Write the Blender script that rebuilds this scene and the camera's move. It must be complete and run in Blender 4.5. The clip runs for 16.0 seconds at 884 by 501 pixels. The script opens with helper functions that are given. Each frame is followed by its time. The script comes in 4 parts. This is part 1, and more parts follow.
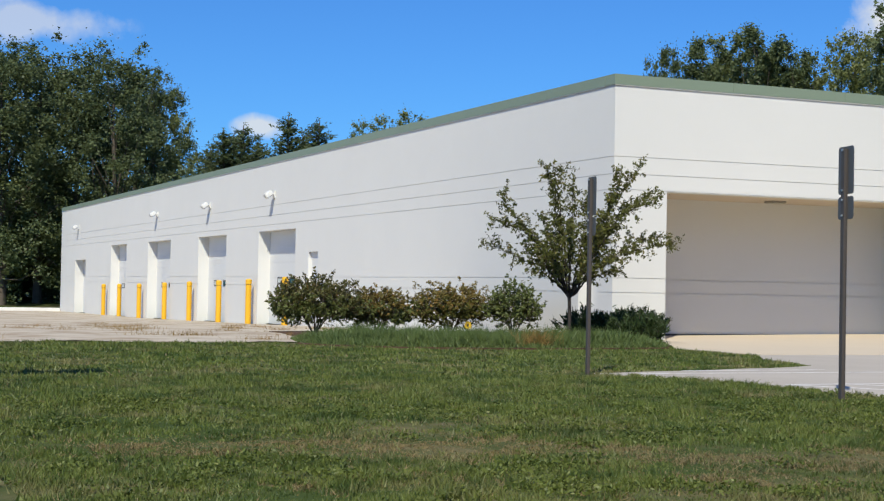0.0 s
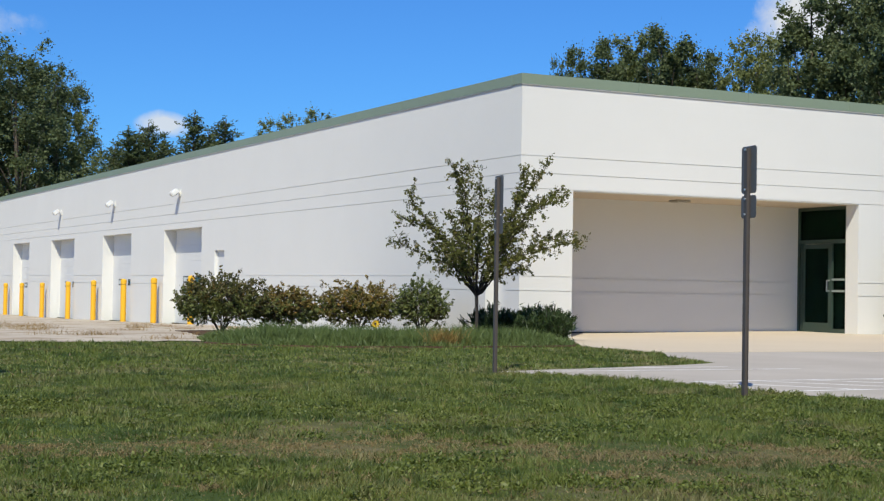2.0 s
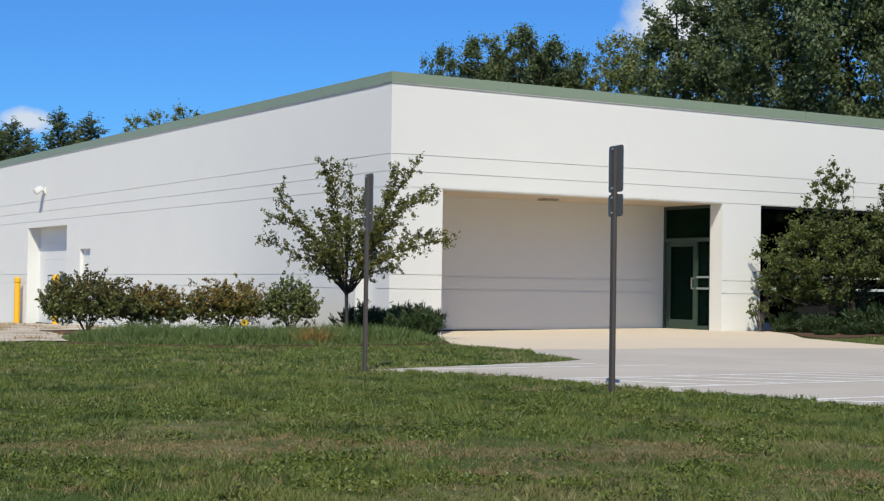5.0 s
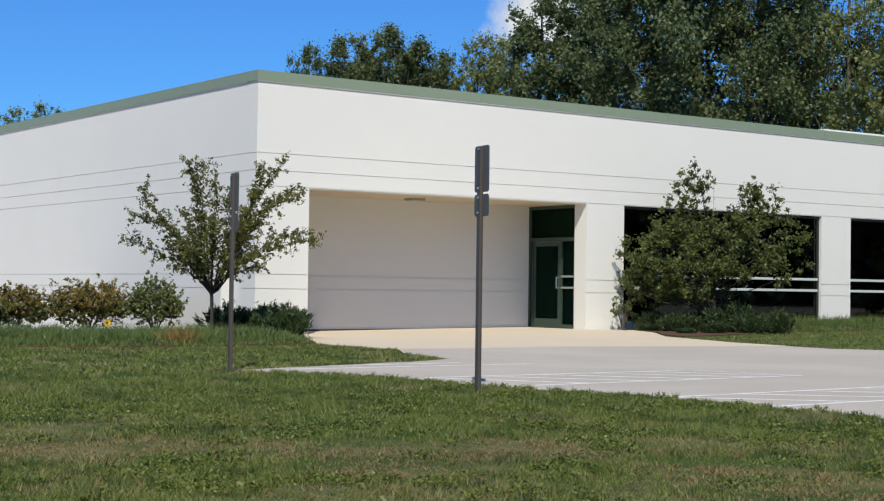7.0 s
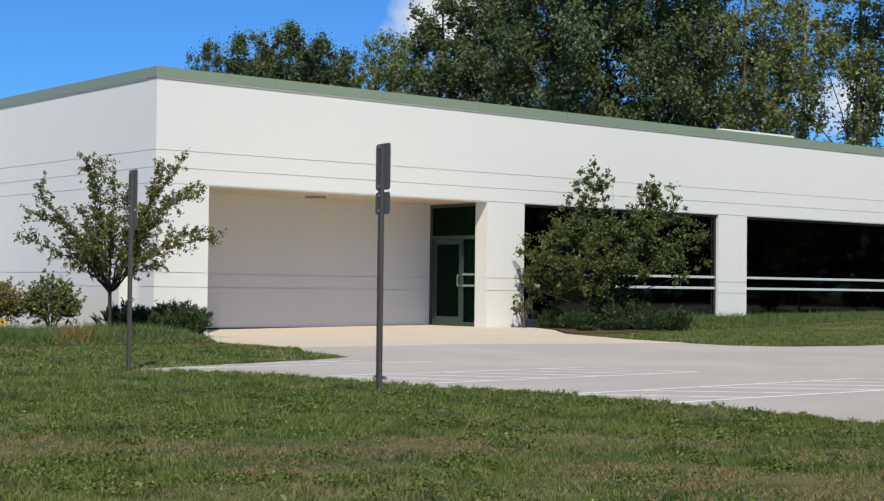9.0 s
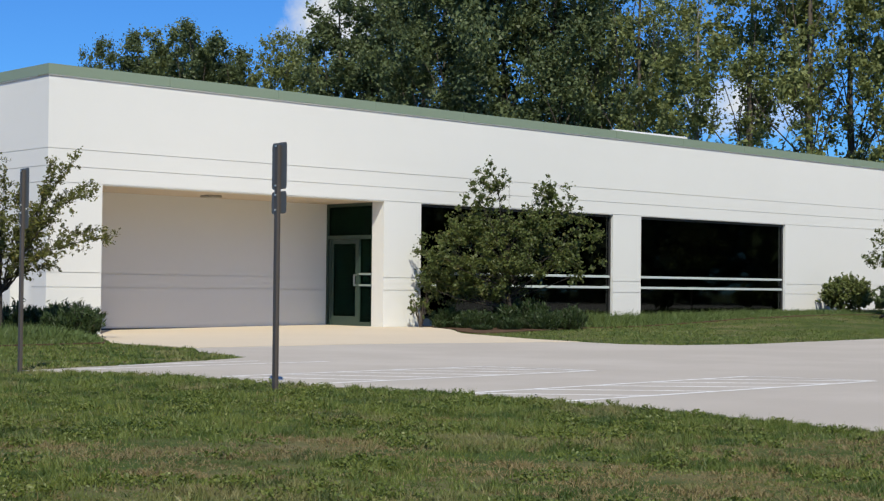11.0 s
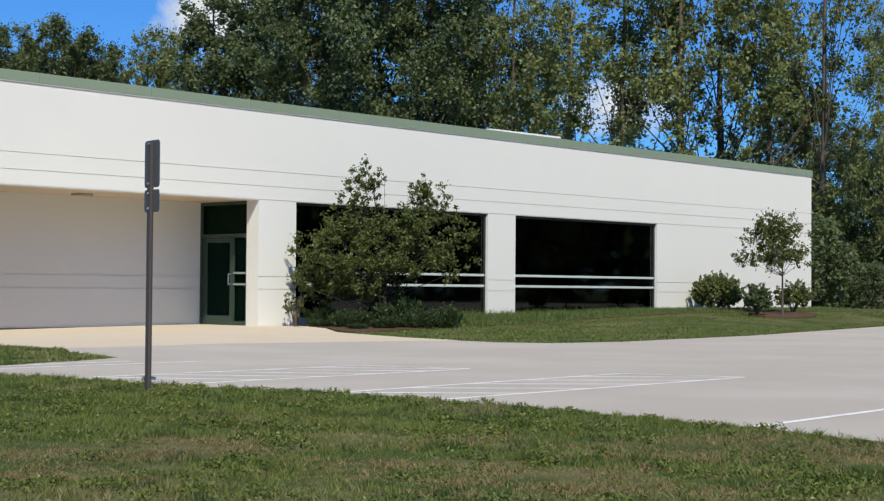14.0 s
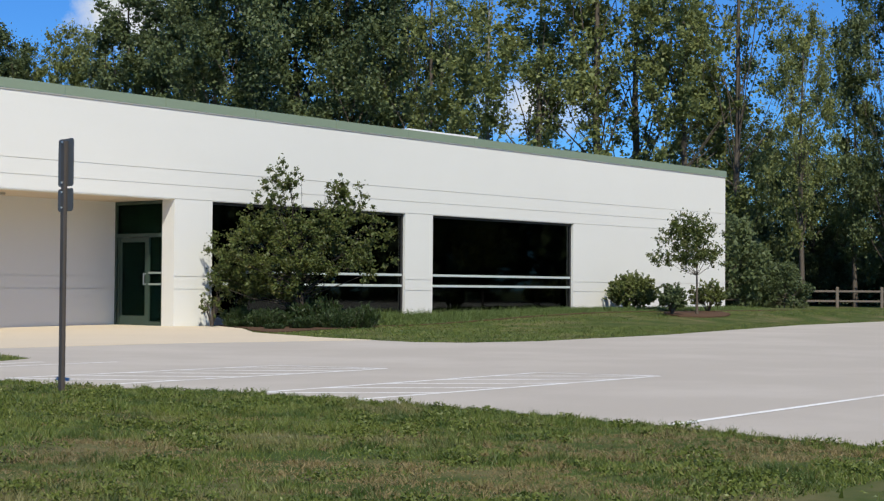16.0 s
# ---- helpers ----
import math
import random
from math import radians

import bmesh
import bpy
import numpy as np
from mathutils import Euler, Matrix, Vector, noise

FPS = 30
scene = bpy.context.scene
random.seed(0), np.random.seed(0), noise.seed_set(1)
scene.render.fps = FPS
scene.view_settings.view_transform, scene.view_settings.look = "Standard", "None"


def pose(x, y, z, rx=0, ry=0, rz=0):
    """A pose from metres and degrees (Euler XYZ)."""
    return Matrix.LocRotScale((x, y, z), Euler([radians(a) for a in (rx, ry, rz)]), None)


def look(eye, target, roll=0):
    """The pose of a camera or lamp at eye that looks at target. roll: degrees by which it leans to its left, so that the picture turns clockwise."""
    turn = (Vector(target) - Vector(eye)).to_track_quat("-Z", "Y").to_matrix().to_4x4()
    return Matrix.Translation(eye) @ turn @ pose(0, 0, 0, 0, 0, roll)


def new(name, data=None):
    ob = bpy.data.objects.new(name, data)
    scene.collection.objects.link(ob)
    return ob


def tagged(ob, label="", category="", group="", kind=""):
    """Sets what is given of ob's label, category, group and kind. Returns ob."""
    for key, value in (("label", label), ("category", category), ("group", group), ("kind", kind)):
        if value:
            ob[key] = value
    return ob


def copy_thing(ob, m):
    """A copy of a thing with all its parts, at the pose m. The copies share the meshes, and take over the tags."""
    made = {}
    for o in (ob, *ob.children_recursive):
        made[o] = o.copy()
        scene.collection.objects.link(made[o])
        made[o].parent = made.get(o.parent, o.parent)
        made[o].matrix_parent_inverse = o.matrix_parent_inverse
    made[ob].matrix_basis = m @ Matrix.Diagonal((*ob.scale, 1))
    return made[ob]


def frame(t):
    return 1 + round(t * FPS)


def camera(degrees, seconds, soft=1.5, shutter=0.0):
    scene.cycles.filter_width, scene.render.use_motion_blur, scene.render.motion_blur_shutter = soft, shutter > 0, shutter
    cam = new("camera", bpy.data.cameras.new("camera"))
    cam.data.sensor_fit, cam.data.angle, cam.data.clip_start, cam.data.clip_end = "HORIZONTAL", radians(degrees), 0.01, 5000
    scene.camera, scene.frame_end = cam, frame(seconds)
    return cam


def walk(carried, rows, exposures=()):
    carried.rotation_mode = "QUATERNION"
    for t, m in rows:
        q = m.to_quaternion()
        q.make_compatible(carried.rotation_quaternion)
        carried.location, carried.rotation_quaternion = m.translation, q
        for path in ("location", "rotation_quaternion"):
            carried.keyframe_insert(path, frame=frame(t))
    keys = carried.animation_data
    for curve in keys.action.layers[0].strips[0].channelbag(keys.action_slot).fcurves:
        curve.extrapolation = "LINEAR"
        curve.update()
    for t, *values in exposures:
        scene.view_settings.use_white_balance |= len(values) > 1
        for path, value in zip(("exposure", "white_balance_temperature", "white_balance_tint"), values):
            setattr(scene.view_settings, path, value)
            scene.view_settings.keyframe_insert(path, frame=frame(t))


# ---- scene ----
cam = camera(30.917, 16.0, 1.3)
EYE = (0.0, 0.0, 0.97)
# seconds, tilt from straight down, lean, heading (degrees); the camera stands on a tripod and pans
ROWS = [
    (0.0, 91.348, -1.087, -22.392),
    (0.5, 91.361, -1.062, -23.209),
    (1.0, 91.363, -1.029, -24.128),
    (1.5, 91.357, -1.005, -24.877),
    (2.0, 91.355, -0.984, -25.707),
    (2.5, 91.362, -0.959, -26.621),
    (3.0, 91.361, -0.929, -27.331),
    (5.5, 91.373, -0.83, -31.198),
    (6.0, 91.385, -0.819, -32.205),
    (6.5, 91.401, -0.776, -33.791),
    (7.0, 91.415, -0.745, -35.146),
    (7.5, 91.412, -0.724, -36.085),
    (8.0, 91.406, -0.702, -36.804),
    (8.5, 91.393, -0.688, -37.649),
    (9.0, 91.386, -0.655, -38.689),
    (9.5, 91.398, -0.626, -39.863),
    (12.0, 91.414, -0.517, -43.797),
    (12.5, 91.415, -0.486, -44.637),
    (13.0, 91.402, -0.477, -45.522),
    (13.5, 91.4, -0.451, -46.247),
    (14.0, 91.406, -0.442, -46.851),
    (14.5, 91.411, -0.433, -47.566),
    (15.0, 91.413, -0.421, -48.284),
    (15.5, 91.429, -0.398, -49.023),
    (16.0, 91.419, -0.391, -49.814),
]
walk(cam, [(t, pose(*EYE, rx, ry, rz)) for t, rx, ry, rz in ROWS], [(0.0, 0.10, 7150, 5)])

# ---- sky, sun ----
SUN_WAY = Vector((0.54, 0.735, -1.0)).normalized()      # the way the sunlight travels
sun = new("sun", bpy.data.lights.new("sun", "SUN"))
sun.data.energy, sun.data.angle, sun.data.color = 4.2, radians(0.53), (1.0, 0.975, 0.91)
sun.matrix_world = look((0, 0, 60), Vector((0, 0, 60)) + SUN_WAY)


def node(nt, kind, **values):
    n = nt.nodes.new(kind)
    for k, v in values.items():
        n.inputs[k].default_value = v
    return n


def math_node(nt, op, a, b=None, clamp=False):
    n = nt.nodes.new("ShaderNodeMath")
    n.operation, n.use_clamp = op, clamp
    for i, s in enumerate((a, b)):
        if s is None:
            continue
        if isinstance(s, (int, float)):
            n.inputs[i].default_value = s
        else:
            nt.links.new(s, n.inputs[i])
    return n.outputs[0]


def mix_color(nt, fac, a, b, blend="MIX"):
    n = nt.nodes.new("ShaderNodeMix")
    n.data_type, n.blend_type = "RGBA", blend
    for i, s in ((0, fac), (6, a), (7, b)):
        if isinstance(s, (int, float)):
            n.inputs[i].default_value = s
        elif isinstance(s, tuple):
            n.inputs[i].default_value = (*s, 1) if len(s) == 3 else s
        else:
            nt.links.new(s, n.inputs[i])
    return n.outputs[2]


def heading(az, el):
    a, e = radians(az), radians(el)
    return Vector((math.sin(a) * math.cos(e), math.cos(a) * math.cos(e), math.sin(e)))


# clouds: heading, elevation, half width, half height (degrees), cover
CLOUDS = [(7.8, 8.9, 3.2, 0.75, 0.55), (4.6, 9.7, 2.6, 1.0, 0.6), (15.9, 5.6, 1.1, 0.5, 0.8), (38.2, 9.6, 2.4, 1.5, 0.95),
          (53.0, 6.6, 2.2, 1.2, 0.9), (-40, 14, 9, 3, 0.9), (110, 11, 8, 3, 0.9), (170, 16, 12, 4, 0.9), (-110, 20, 10, 4, 0.9)]
world = bpy.data.worlds.new("sky")
scene.world, world.use_nodes = world, True
wt = world.node_tree
wt.nodes.clear()
sky = wt.nodes.new("ShaderNodeTexSky")
sky.sky_type, sky.sun_disc = "NISHITA", False
sky.sun_elevation = math.asin(-SUN_WAY.z)
sky.sun_rotation = math.atan2(-SUN_WAY.x, -SUN_WAY.y)
sky.altitude, sky.air_density, sky.dust_density, sky.ozone_density = 300, 1.0, 0.15, 4.0
deep = mix_color(wt, 1.0, sky.outputs[0], (0.235, 0.575, 1.09), "MULTIPLY")
coord = wt.nodes.new("ShaderNodeTexCoord")
puff = node(wt, "ShaderNodeTexNoise", Scale=26.0, Detail=7.0, Roughness=0.6)
wt.links.new(coord.outputs["Generated"], puff.inputs["Vector"])
cover = 0.0
for az, el, w, h, amount in CLOUDS:
    c, side = heading(az, el), heading(az + 90, 0)
    off = wt.nodes.new("ShaderNodeVectorMath")
    off.operation = "SUBTRACT"
    wt.links.new(coord.outputs["Generated"], off.inputs[0])
    off.inputs[1].default_value = c
    axes = []
    for axis, size in ((side, w), (Vector((0, 0, 1)), h), (heading(az, 0), 40)):
        d = wt.nodes.new("ShaderNodeVectorMath")
        d.operation = "DOT_PRODUCT"
        wt.links.new(off.outputs[0], d.inputs[0])
        d.inputs[1].default_value = axis / math.sin(radians(size))
        axes.append(math_node(wt, "MULTIPLY", d.outputs["Value"], d.outputs["Value"]))
    r = math_node(wt, "SQRT", math_node(wt, "ADD", math_node(wt, "ADD", axes[0], axes[1]), axes[2]))
    m = math_node(wt, "MULTIPLY", math_node(wt, "SUBTRACT", 1.15, r, True), 1.5)
    m = math_node(wt, "ADD", m, math_node(wt, "MULTIPLY", math_node(wt, "SUBTRACT", puff.outputs[0], 0.56), 3.2))
    edge = math_node(wt, "MULTIPLY", math_node(wt, "SUBTRACT", 1.2, r, True), 6.0, True)
    m = math_node(wt, "MULTIPLY", math_node(wt, "MULTIPLY", m, edge, True), amount)
    cover = math_node(wt, "MAXIMUM", cover, m)
clouded = mix_color(wt, cover, deep, (6.0, 6.3, 7.0))
back = node(wt, "ShaderNodeBackground", Strength=0.115)
wt.links.new(clouded, back.inputs["Color"])
out = wt.nodes.new("ShaderNodeOutputWorld")
wt.links.new(back.outputs[0], out.inputs["Surface"])


# ---- materials ----
def material(name, color, rough=0.8, metal=0.0, vary=0.12, scale=3.0, fine=60.0, bump=0.0, second=None, patch=0.5, spec=0.5, random_by=""):
    """A surface with broad stains and fine grain, in object metres."""
    m = bpy.data.materials.new(name)
    m.use_nodes = True
    nt = m.node_tree
    b = nt.nodes["Principled BSDF"]
    tc = nt.nodes.new("ShaderNodeTexCoord")
    geo = nt.nodes.new("ShaderNodeNewGeometry")
    broad = node(nt, "ShaderNodeTexNoise", Scale=scale, Detail=5.0, Roughness=0.6)
    grain = node(nt, "ShaderNodeTexNoise", Scale=fine, Detail=4.0, Roughness=0.65)
    for n in (broad, grain):
        nt.links.new(geo.outputs["Position"], n.inputs["Vector"])
    col = color
    if second:
        ramp = nt.nodes.new("ShaderNodeMapRange")
        ramp.inputs["From Min"].default_value, ramp.inputs["From Max"].default_value = patch - 0.1, patch + 0.1
        nt.links.new(broad.outputs[0], ramp.inputs["Value"])
        col = mix_color(nt, ramp.outputs[0], color, second)
    shade = math_node(nt, "ADD", math_node(nt, "MULTIPLY", broad.outputs[0], vary), math_node(nt, "MULTIPLY", grain.outputs[0], vary))
    shade = math_node(nt, "ADD", shade, 1.0 - vary)
    if random_by:
        src = geo.outputs["Random Per Island"] if random_by == "island" else nt.nodes.new("ShaderNodeObjectInfo").outputs["Random"]
        shade = math_node(nt, "MULTIPLY", shade, math_node(nt, "ADD", math_node(nt, "MULTIPLY", src, 0.5), 0.75))
    tint = nt.nodes.new("ShaderNodeCombineColor")
    for i in range(3):
        nt.links.new(shade, tint.inputs[i])
    nt.links.new(mix_color(nt, 1.0, col, tint.outputs[0], "MULTIPLY"), b.inputs["Base Color"])
    b.inputs["Roughness"].default_value, b.inputs["Metallic"].default_value = rough, metal
    b.inputs["Specular IOR Level"].default_value = spec
    if bump:
        bp = node(nt, "ShaderNodeBump", Strength=bump, Distance=0.01)
        nt.links.new(grain.outputs[0], bp.inputs["Height"])
        nt.links.new(bp.outputs[0], b.inputs["Normal"])
    return m


def leaf_material(name, dark, light, third=None, glow=0.25):
    m = bpy.data.materials.new(name)
    m.use_nodes = True
    nt = m.node_tree
    b = nt.nodes["Principled BSDF"]
    geo = nt.nodes.new("ShaderNodeNewGeometry")
    ramp = nt.nodes.new("ShaderNodeValToRGB")
    ramp.color_ramp.elements[0].color, ramp.color_ramp.elements[1].color = (*dark, 1), (*light, 1)
    if third:
        ramp.color_ramp.elements.new(0.8).color = (*light, 1)
        ramp.color_ramp.elements[2].color = (*third, 1)
    nt.links.new(geo.outputs["Random Per Island"], ramp.inputs[0])
    wide = node(nt, "ShaderNodeTexNoise", Scale=0.45, Detail=3.0)
    nt.links.new(geo.outputs["Position"], wide.inputs["Vector"])
    hue = mix_color(nt, math_node(nt, "MULTIPLY", wide.outputs[0], 0.7), ramp.outputs[0], (light[0] * 1.3, light[1] * 1.05, light[2] * 0.8))
    nt.links.new(hue, b.inputs["Base Color"])
    b.inputs["Roughness"].default_value, b.inputs["Specular IOR Level"].default_value = 0.5, 0.35
    tr = nt.nodes.new("ShaderNodeBsdfTranslucent")
    nt.links.new(hue, tr.inputs["Color"])
    mix = node(nt, "ShaderNodeMixShader", Fac=glow)
    nt.links.new(b.outputs[0], mix.inputs[1])
    nt.links.new(tr.outputs[0], mix.inputs[2])
    nt.links.new(mix.outputs[0], nt.nodes["Material Output"].inputs["Surface"])
    return m


def grass_material():
    """Blades of one lawn: green tones blade by blade, olive and straw-coloured in patches."""
    m = leaf_material("lawn_blades", (0.072, 0.116, 0.024), (0.138, 0.188, 0.044), (0.22, 0.225, 0.08), 0.2)
    nt = m.node_tree
    b = nt.nodes["Principled BSDF"]
    hue = b.inputs["Base Color"].links[0].from_socket
    geo = nt.nodes.new("ShaderNodeNewGeometry")
    for scale, lo, hi, tone in ((0.30, 0.46, 0.66, (0.170, 0.200, 0.052)), (0.75, 0.53, 0.66, (0.260, 0.215, 0.110)), (1.3, 0.50, 0.60, (0.030, 0.062, 0.013)), (2.9, 0.54, 0.62, (0.045, 0.090, 0.018))):
        n = node(nt, "ShaderNodeTexNoise", Scale=scale, Detail=4.0, Roughness=0.65)
        nt.links.new(geo.outputs["Position"], n.inputs["Vector"])
        r = nt.nodes.new("ShaderNodeMapRange")
        r.inputs["From Min"].default_value, r.inputs["From Max"].default_value, r.inputs["To Max"].default_value = lo, hi, 0.75
        nt.links.new(n.outputs[0], r.inputs["Value"])
        hue = mix_color(nt, r.outputs[0], hue, tone)
    nt.links.new(hue, b.inputs["Base Color"])
    return m


def glass_material(name, tint, gloss=0.12, mirror=(0.55, 0.6, 0.58)):
    m = bpy.data.materials.new(name)
    m.use_nodes = True
    nt = m.node_tree
    nt.nodes.remove(nt.nodes["Principled BSDF"])
    clear = node(nt, "ShaderNodeBsdfTransparent", Color=(*tint, 1))
    shine = node(nt, "ShaderNodeBsdfGlossy", Roughness=0.03, Color=(*mirror, 1))
    fresnel = node(nt, "ShaderNodeFresnel", IOR=1.45)
    mix = nt.nodes.new("ShaderNodeMixShader")
    nt.links.new(math_node(nt, "MULTIPLY", fresnel.outputs[0], gloss / 0.12), mix.inputs[0])
    nt.links.new(clear.outputs[0], mix.inputs[1])
    nt.links.new(shine.outputs[0], mix.inputs[2])
    nt.links.new(mix.outputs[0], nt.nodes["Material Output"].inputs["Surface"])
    return m


M_WALL = material("white_wall_coating", (0.715, 0.706, 0.672), 0.85, vary=0.07, scale=0.5, fine=45, bump=0.15)
# the dimness behind the glass is put into this grey
M_INSIDE = material("dim_inside_grey", (0.11, 0.115, 0.105), 0.9)
M_COPING = material("green_coping_metal", (0.215, 0.275, 0.20), 0.5, vary=0.12, scale=0.8, fine=20)
M_DRIP = material("drip_edge", (0.62, 0.62, 0.58), 0.5)
M_ROOF = material("roof_membrane", (0.45, 0.45, 0.43), 0.8)
M_SOFFIT = material("cream_soffit", (0.62, 0.52, 0.40), 0.85, vary=0.08, fine=30)
M_BASE = material("dark_base_joint", (0.05, 0.05, 0.05), 0.9)
M_DOOR = material("white_door_paint", (0.68, 0.68, 0.67), 0.5, vary=0.06, scale=1.2)
M_YELLOW = material("yellow_bollard_paint", (0.80, 0.43, 0.02), 0.5, vary=0.15, scale=4, fine=40)
M_DARKYELLOW = material("dark_yellow_paint", (0.30, 0.17, 0.02), 0.7, vary=0.3, scale=6)
M_RAIL = material("dull_grey_rail", (0.26, 0.30, 0.275), 0.45)
M_FRAME = material("green_grey_aluminium", (0.045, 0.072, 0.056), 0.4, metal=0.2)
M_DARKFRAME = material("dark_window_frame", (0.03, 0.03, 0.03), 0.4)
M_BAR_GLINT = material("pale_bar_and_pane_glint", (0.55, 0.60, 0.58), 0.45)
M_CHROME = material("brushed_steel", (0.75, 0.75, 0.74), 0.3, metal=1.0)
M_GLASS = glass_material("dark_tinted_glass", (0.10, 0.13, 0.11), 0.20)
M_GLASS_GREEN = glass_material("green_tinted_glass", (0.14, 0.42, 0.28), 0.14, (0.16, 0.42, 0.28))
M_POST = material("dark_steel_post", (0.075, 0.062, 0.055), 0.6, vary=0.3, scale=6, fine=50)
M_PLATE = material("sign_back_grey", (0.085, 0.088, 0.09), 0.5, vary=0.15, scale=8)
M_LAMP = material("white_lamp_metal", (0.72, 0.72, 0.70), 0.5)
M_LENS = material("lamp_lens", (0.35, 0.33, 0.28), 0.3)
M_ASPHALT = material("pale_old_asphalt", (0.44, 0.395, 0.345), 0.9, vary=0.12, scale=0.35, fine=90, bump=0.4, second=(0.475, 0.43, 0.38), patch=0.55, spec=0.2)
M_CONCRETE = material("cream_concrete", (0.60, 0.505, 0.385), 0.9, vary=0.12, scale=0.5, fine=70, bump=0.3, spec=0.2)
M_DRIVE = material("broken_concrete_drive", (0.54, 0.475, 0.385), 0.95, vary=0.3, scale=0.8, fine=25, bump=0.5, second=(0.32, 0.245, 0.175), patch=0.54, spec=0.2)
M_LINE = material("worn_white_paint", (0.82, 0.81, 0.79), 0.8, vary=0.12, scale=3, fine=40, second=(0.55, 0.51, 0.47), patch=0.60)
M_CURB = material("pale_kerb", (0.74, 0.73, 0.70), 0.9)
M_SOIL = material("lawn_soil", (0.055, 0.080, 0.022), 0.95, vary=0.3, scale=0.7, fine=30, bump=0.6, second=(0.145, 0.125, 0.062), patch=0.56, spec=0.08)
M_MULCH = material("brown_mulch", (0.10, 0.060, 0.040), 0.95, vary=0.4, scale=3, fine=40, bump=0.8, spec=0.08)
M_BARK = material("grey_brown_bark", (0.10, 0.080, 0.062), 0.9, vary=0.4, scale=5, fine=40, bump=0.7)
M_DARKBARK = material("dark_brown_bark", (0.040, 0.032, 0.026), 0.9, vary=0.4, scale=6, fine=40, bump=0.6)
M_PALEBARK = material("pale_poplar_bark", (0.21, 0.195, 0.16), 0.9, vary=0.4, scale=3, fine=25, bump=0.6)
M_WOOD = material("weathered_rail_wood", (0.17, 0.14, 0.115), 0.9, vary=0.3, scale=4)
M_GRASS = grass_material()
M_WEED = leaf_material("weed_leaves", (0.040, 0.072, 0.015), (0.125, 0.170, 0.036), (0.22, 0.24, 0.075), 0.25)
M_COVER = leaf_material("groundcover_blades", (0.050, 0.092, 0.028), (0.118, 0.180, 0.058), (0.15, 0.19, 0.07), 0.2)
M_LEAF_BIG = leaf_material("cottonwood_leaves", (0.052, 0.090, 0.034), (0.25, 0.305, 0.125), None, 0.42)
M_LEAF_DARK = leaf_material("dark_leaves", (0.040, 0.070, 0.032), (0.130, 0.180, 0.085), None, 0.36)
M_LEAF_CRAB = leaf_material("crabapple_leaves", (0.042, 0.064, 0.017), (0.130, 0.148, 0.038), (0.21, 0.155, 0.05))
M_LEAF_CRAB2 = leaf_material("crabapple_leaves_dark", (0.018, 0.036, 0.011), (0.105, 0.145, 0.042), (0.13, 0.105, 0.040))
M_LEAF_SHRUB = leaf_material("shrub_leaves", (0.044, 0.078, 0.024), (0.145, 0.185, 0.062))
M_LEAF_RUST = leaf_material("rusty_shrub_leaves", (0.072, 0.088, 0.026), (0.20, 0.170, 0.052), (0.36, 0.16, 0.048))
M_LEAF_BRONZE = leaf_material("bronze_shrub_leaves", (0.044, 0.066, 0.022), (0.115, 0.122, 0.042), (0.20, 0.095, 0.038))
M_LEAF_JUN = leaf_material("juniper_needles", (0.017, 0.036, 0.013), (0.046, 0.082, 0.028))
M_DRY = leaf_material("dry_lawn", (0.090, 0.078, 0.036), (0.255, 0.215, 0.110), None, 0.15)
M_STRAW = leaf_material("dry_straw", (0.16, 0.13, 0.04), (0.30, 0.20, 0.07), None, 0.2)
M_FLOWER = material("yellow_petals", (0.80, 0.50, 0.03), 0.6)


# ---- mesh helpers ----
def mesh_object(name, bm, mat, parent=None, label="", smooth=False):
    me = bpy.data.meshes.new(name)
    bm.to_mesh(me)
    bm.free()
    me.materials.append(mat)
    if smooth:
        me.shade_smooth()
    ob = new(name, me)
    if parent:
        ob.parent = parent
    if label:
        ob["label"] = label
    return ob


def part(name, bm, mat, parent, label="", smooth=False):
    return mesh_object(name, bm, mat, parent, label, smooth)


def box(bm, x0, x1, y0, y1, z0, z1, bevel=0.0):
    vs = [bm.verts.new((x, y, z)) for z in (z0, z1) for x, y in ((x0, y0), (x1, y0), (x1, y1), (x0, y1))]
    fs = [bm.faces.new([vs[i] for i in f]) for f in ((3, 2, 1, 0), (4, 5, 6, 7), (0, 1, 5, 4), (1, 2, 6, 5), (2, 3, 7, 6), (3, 0, 4, 7))]
    if bevel:
        bmesh.ops.bevel(bm, geom=list({e for f in fs for e in f.edges}), offset=bevel, segments=2, affect="EDGES")
    return bm


def boxed(*a, bevel=0.0):
    return box(bmesh.new(), *a, bevel=bevel)


def tube(bm, p0, p1, r0, r1, sides=8, caps=True):
    p0, p1 = Vector(p0), Vector(p1)
    q = (p1 - p0).to_track_quat("Z", "Y")
    rings = []
    for p, r in ((p0, r0), (p1, r1)):
        rings.append([bm.verts.new(p + q @ Vector((r * math.cos(a), r * math.sin(a), 0))) for a in (math.tau * i / sides for i in range(sides))])
    for i in range(sides):
        bm.faces.new((rings[0][i], rings[0][(i + 1) % sides], rings[1][(i + 1) % sides], rings[1][i]))
    if caps:
        bm.faces.new(rings[0][::-1])
        bm.faces.new(rings[1])
    return bm


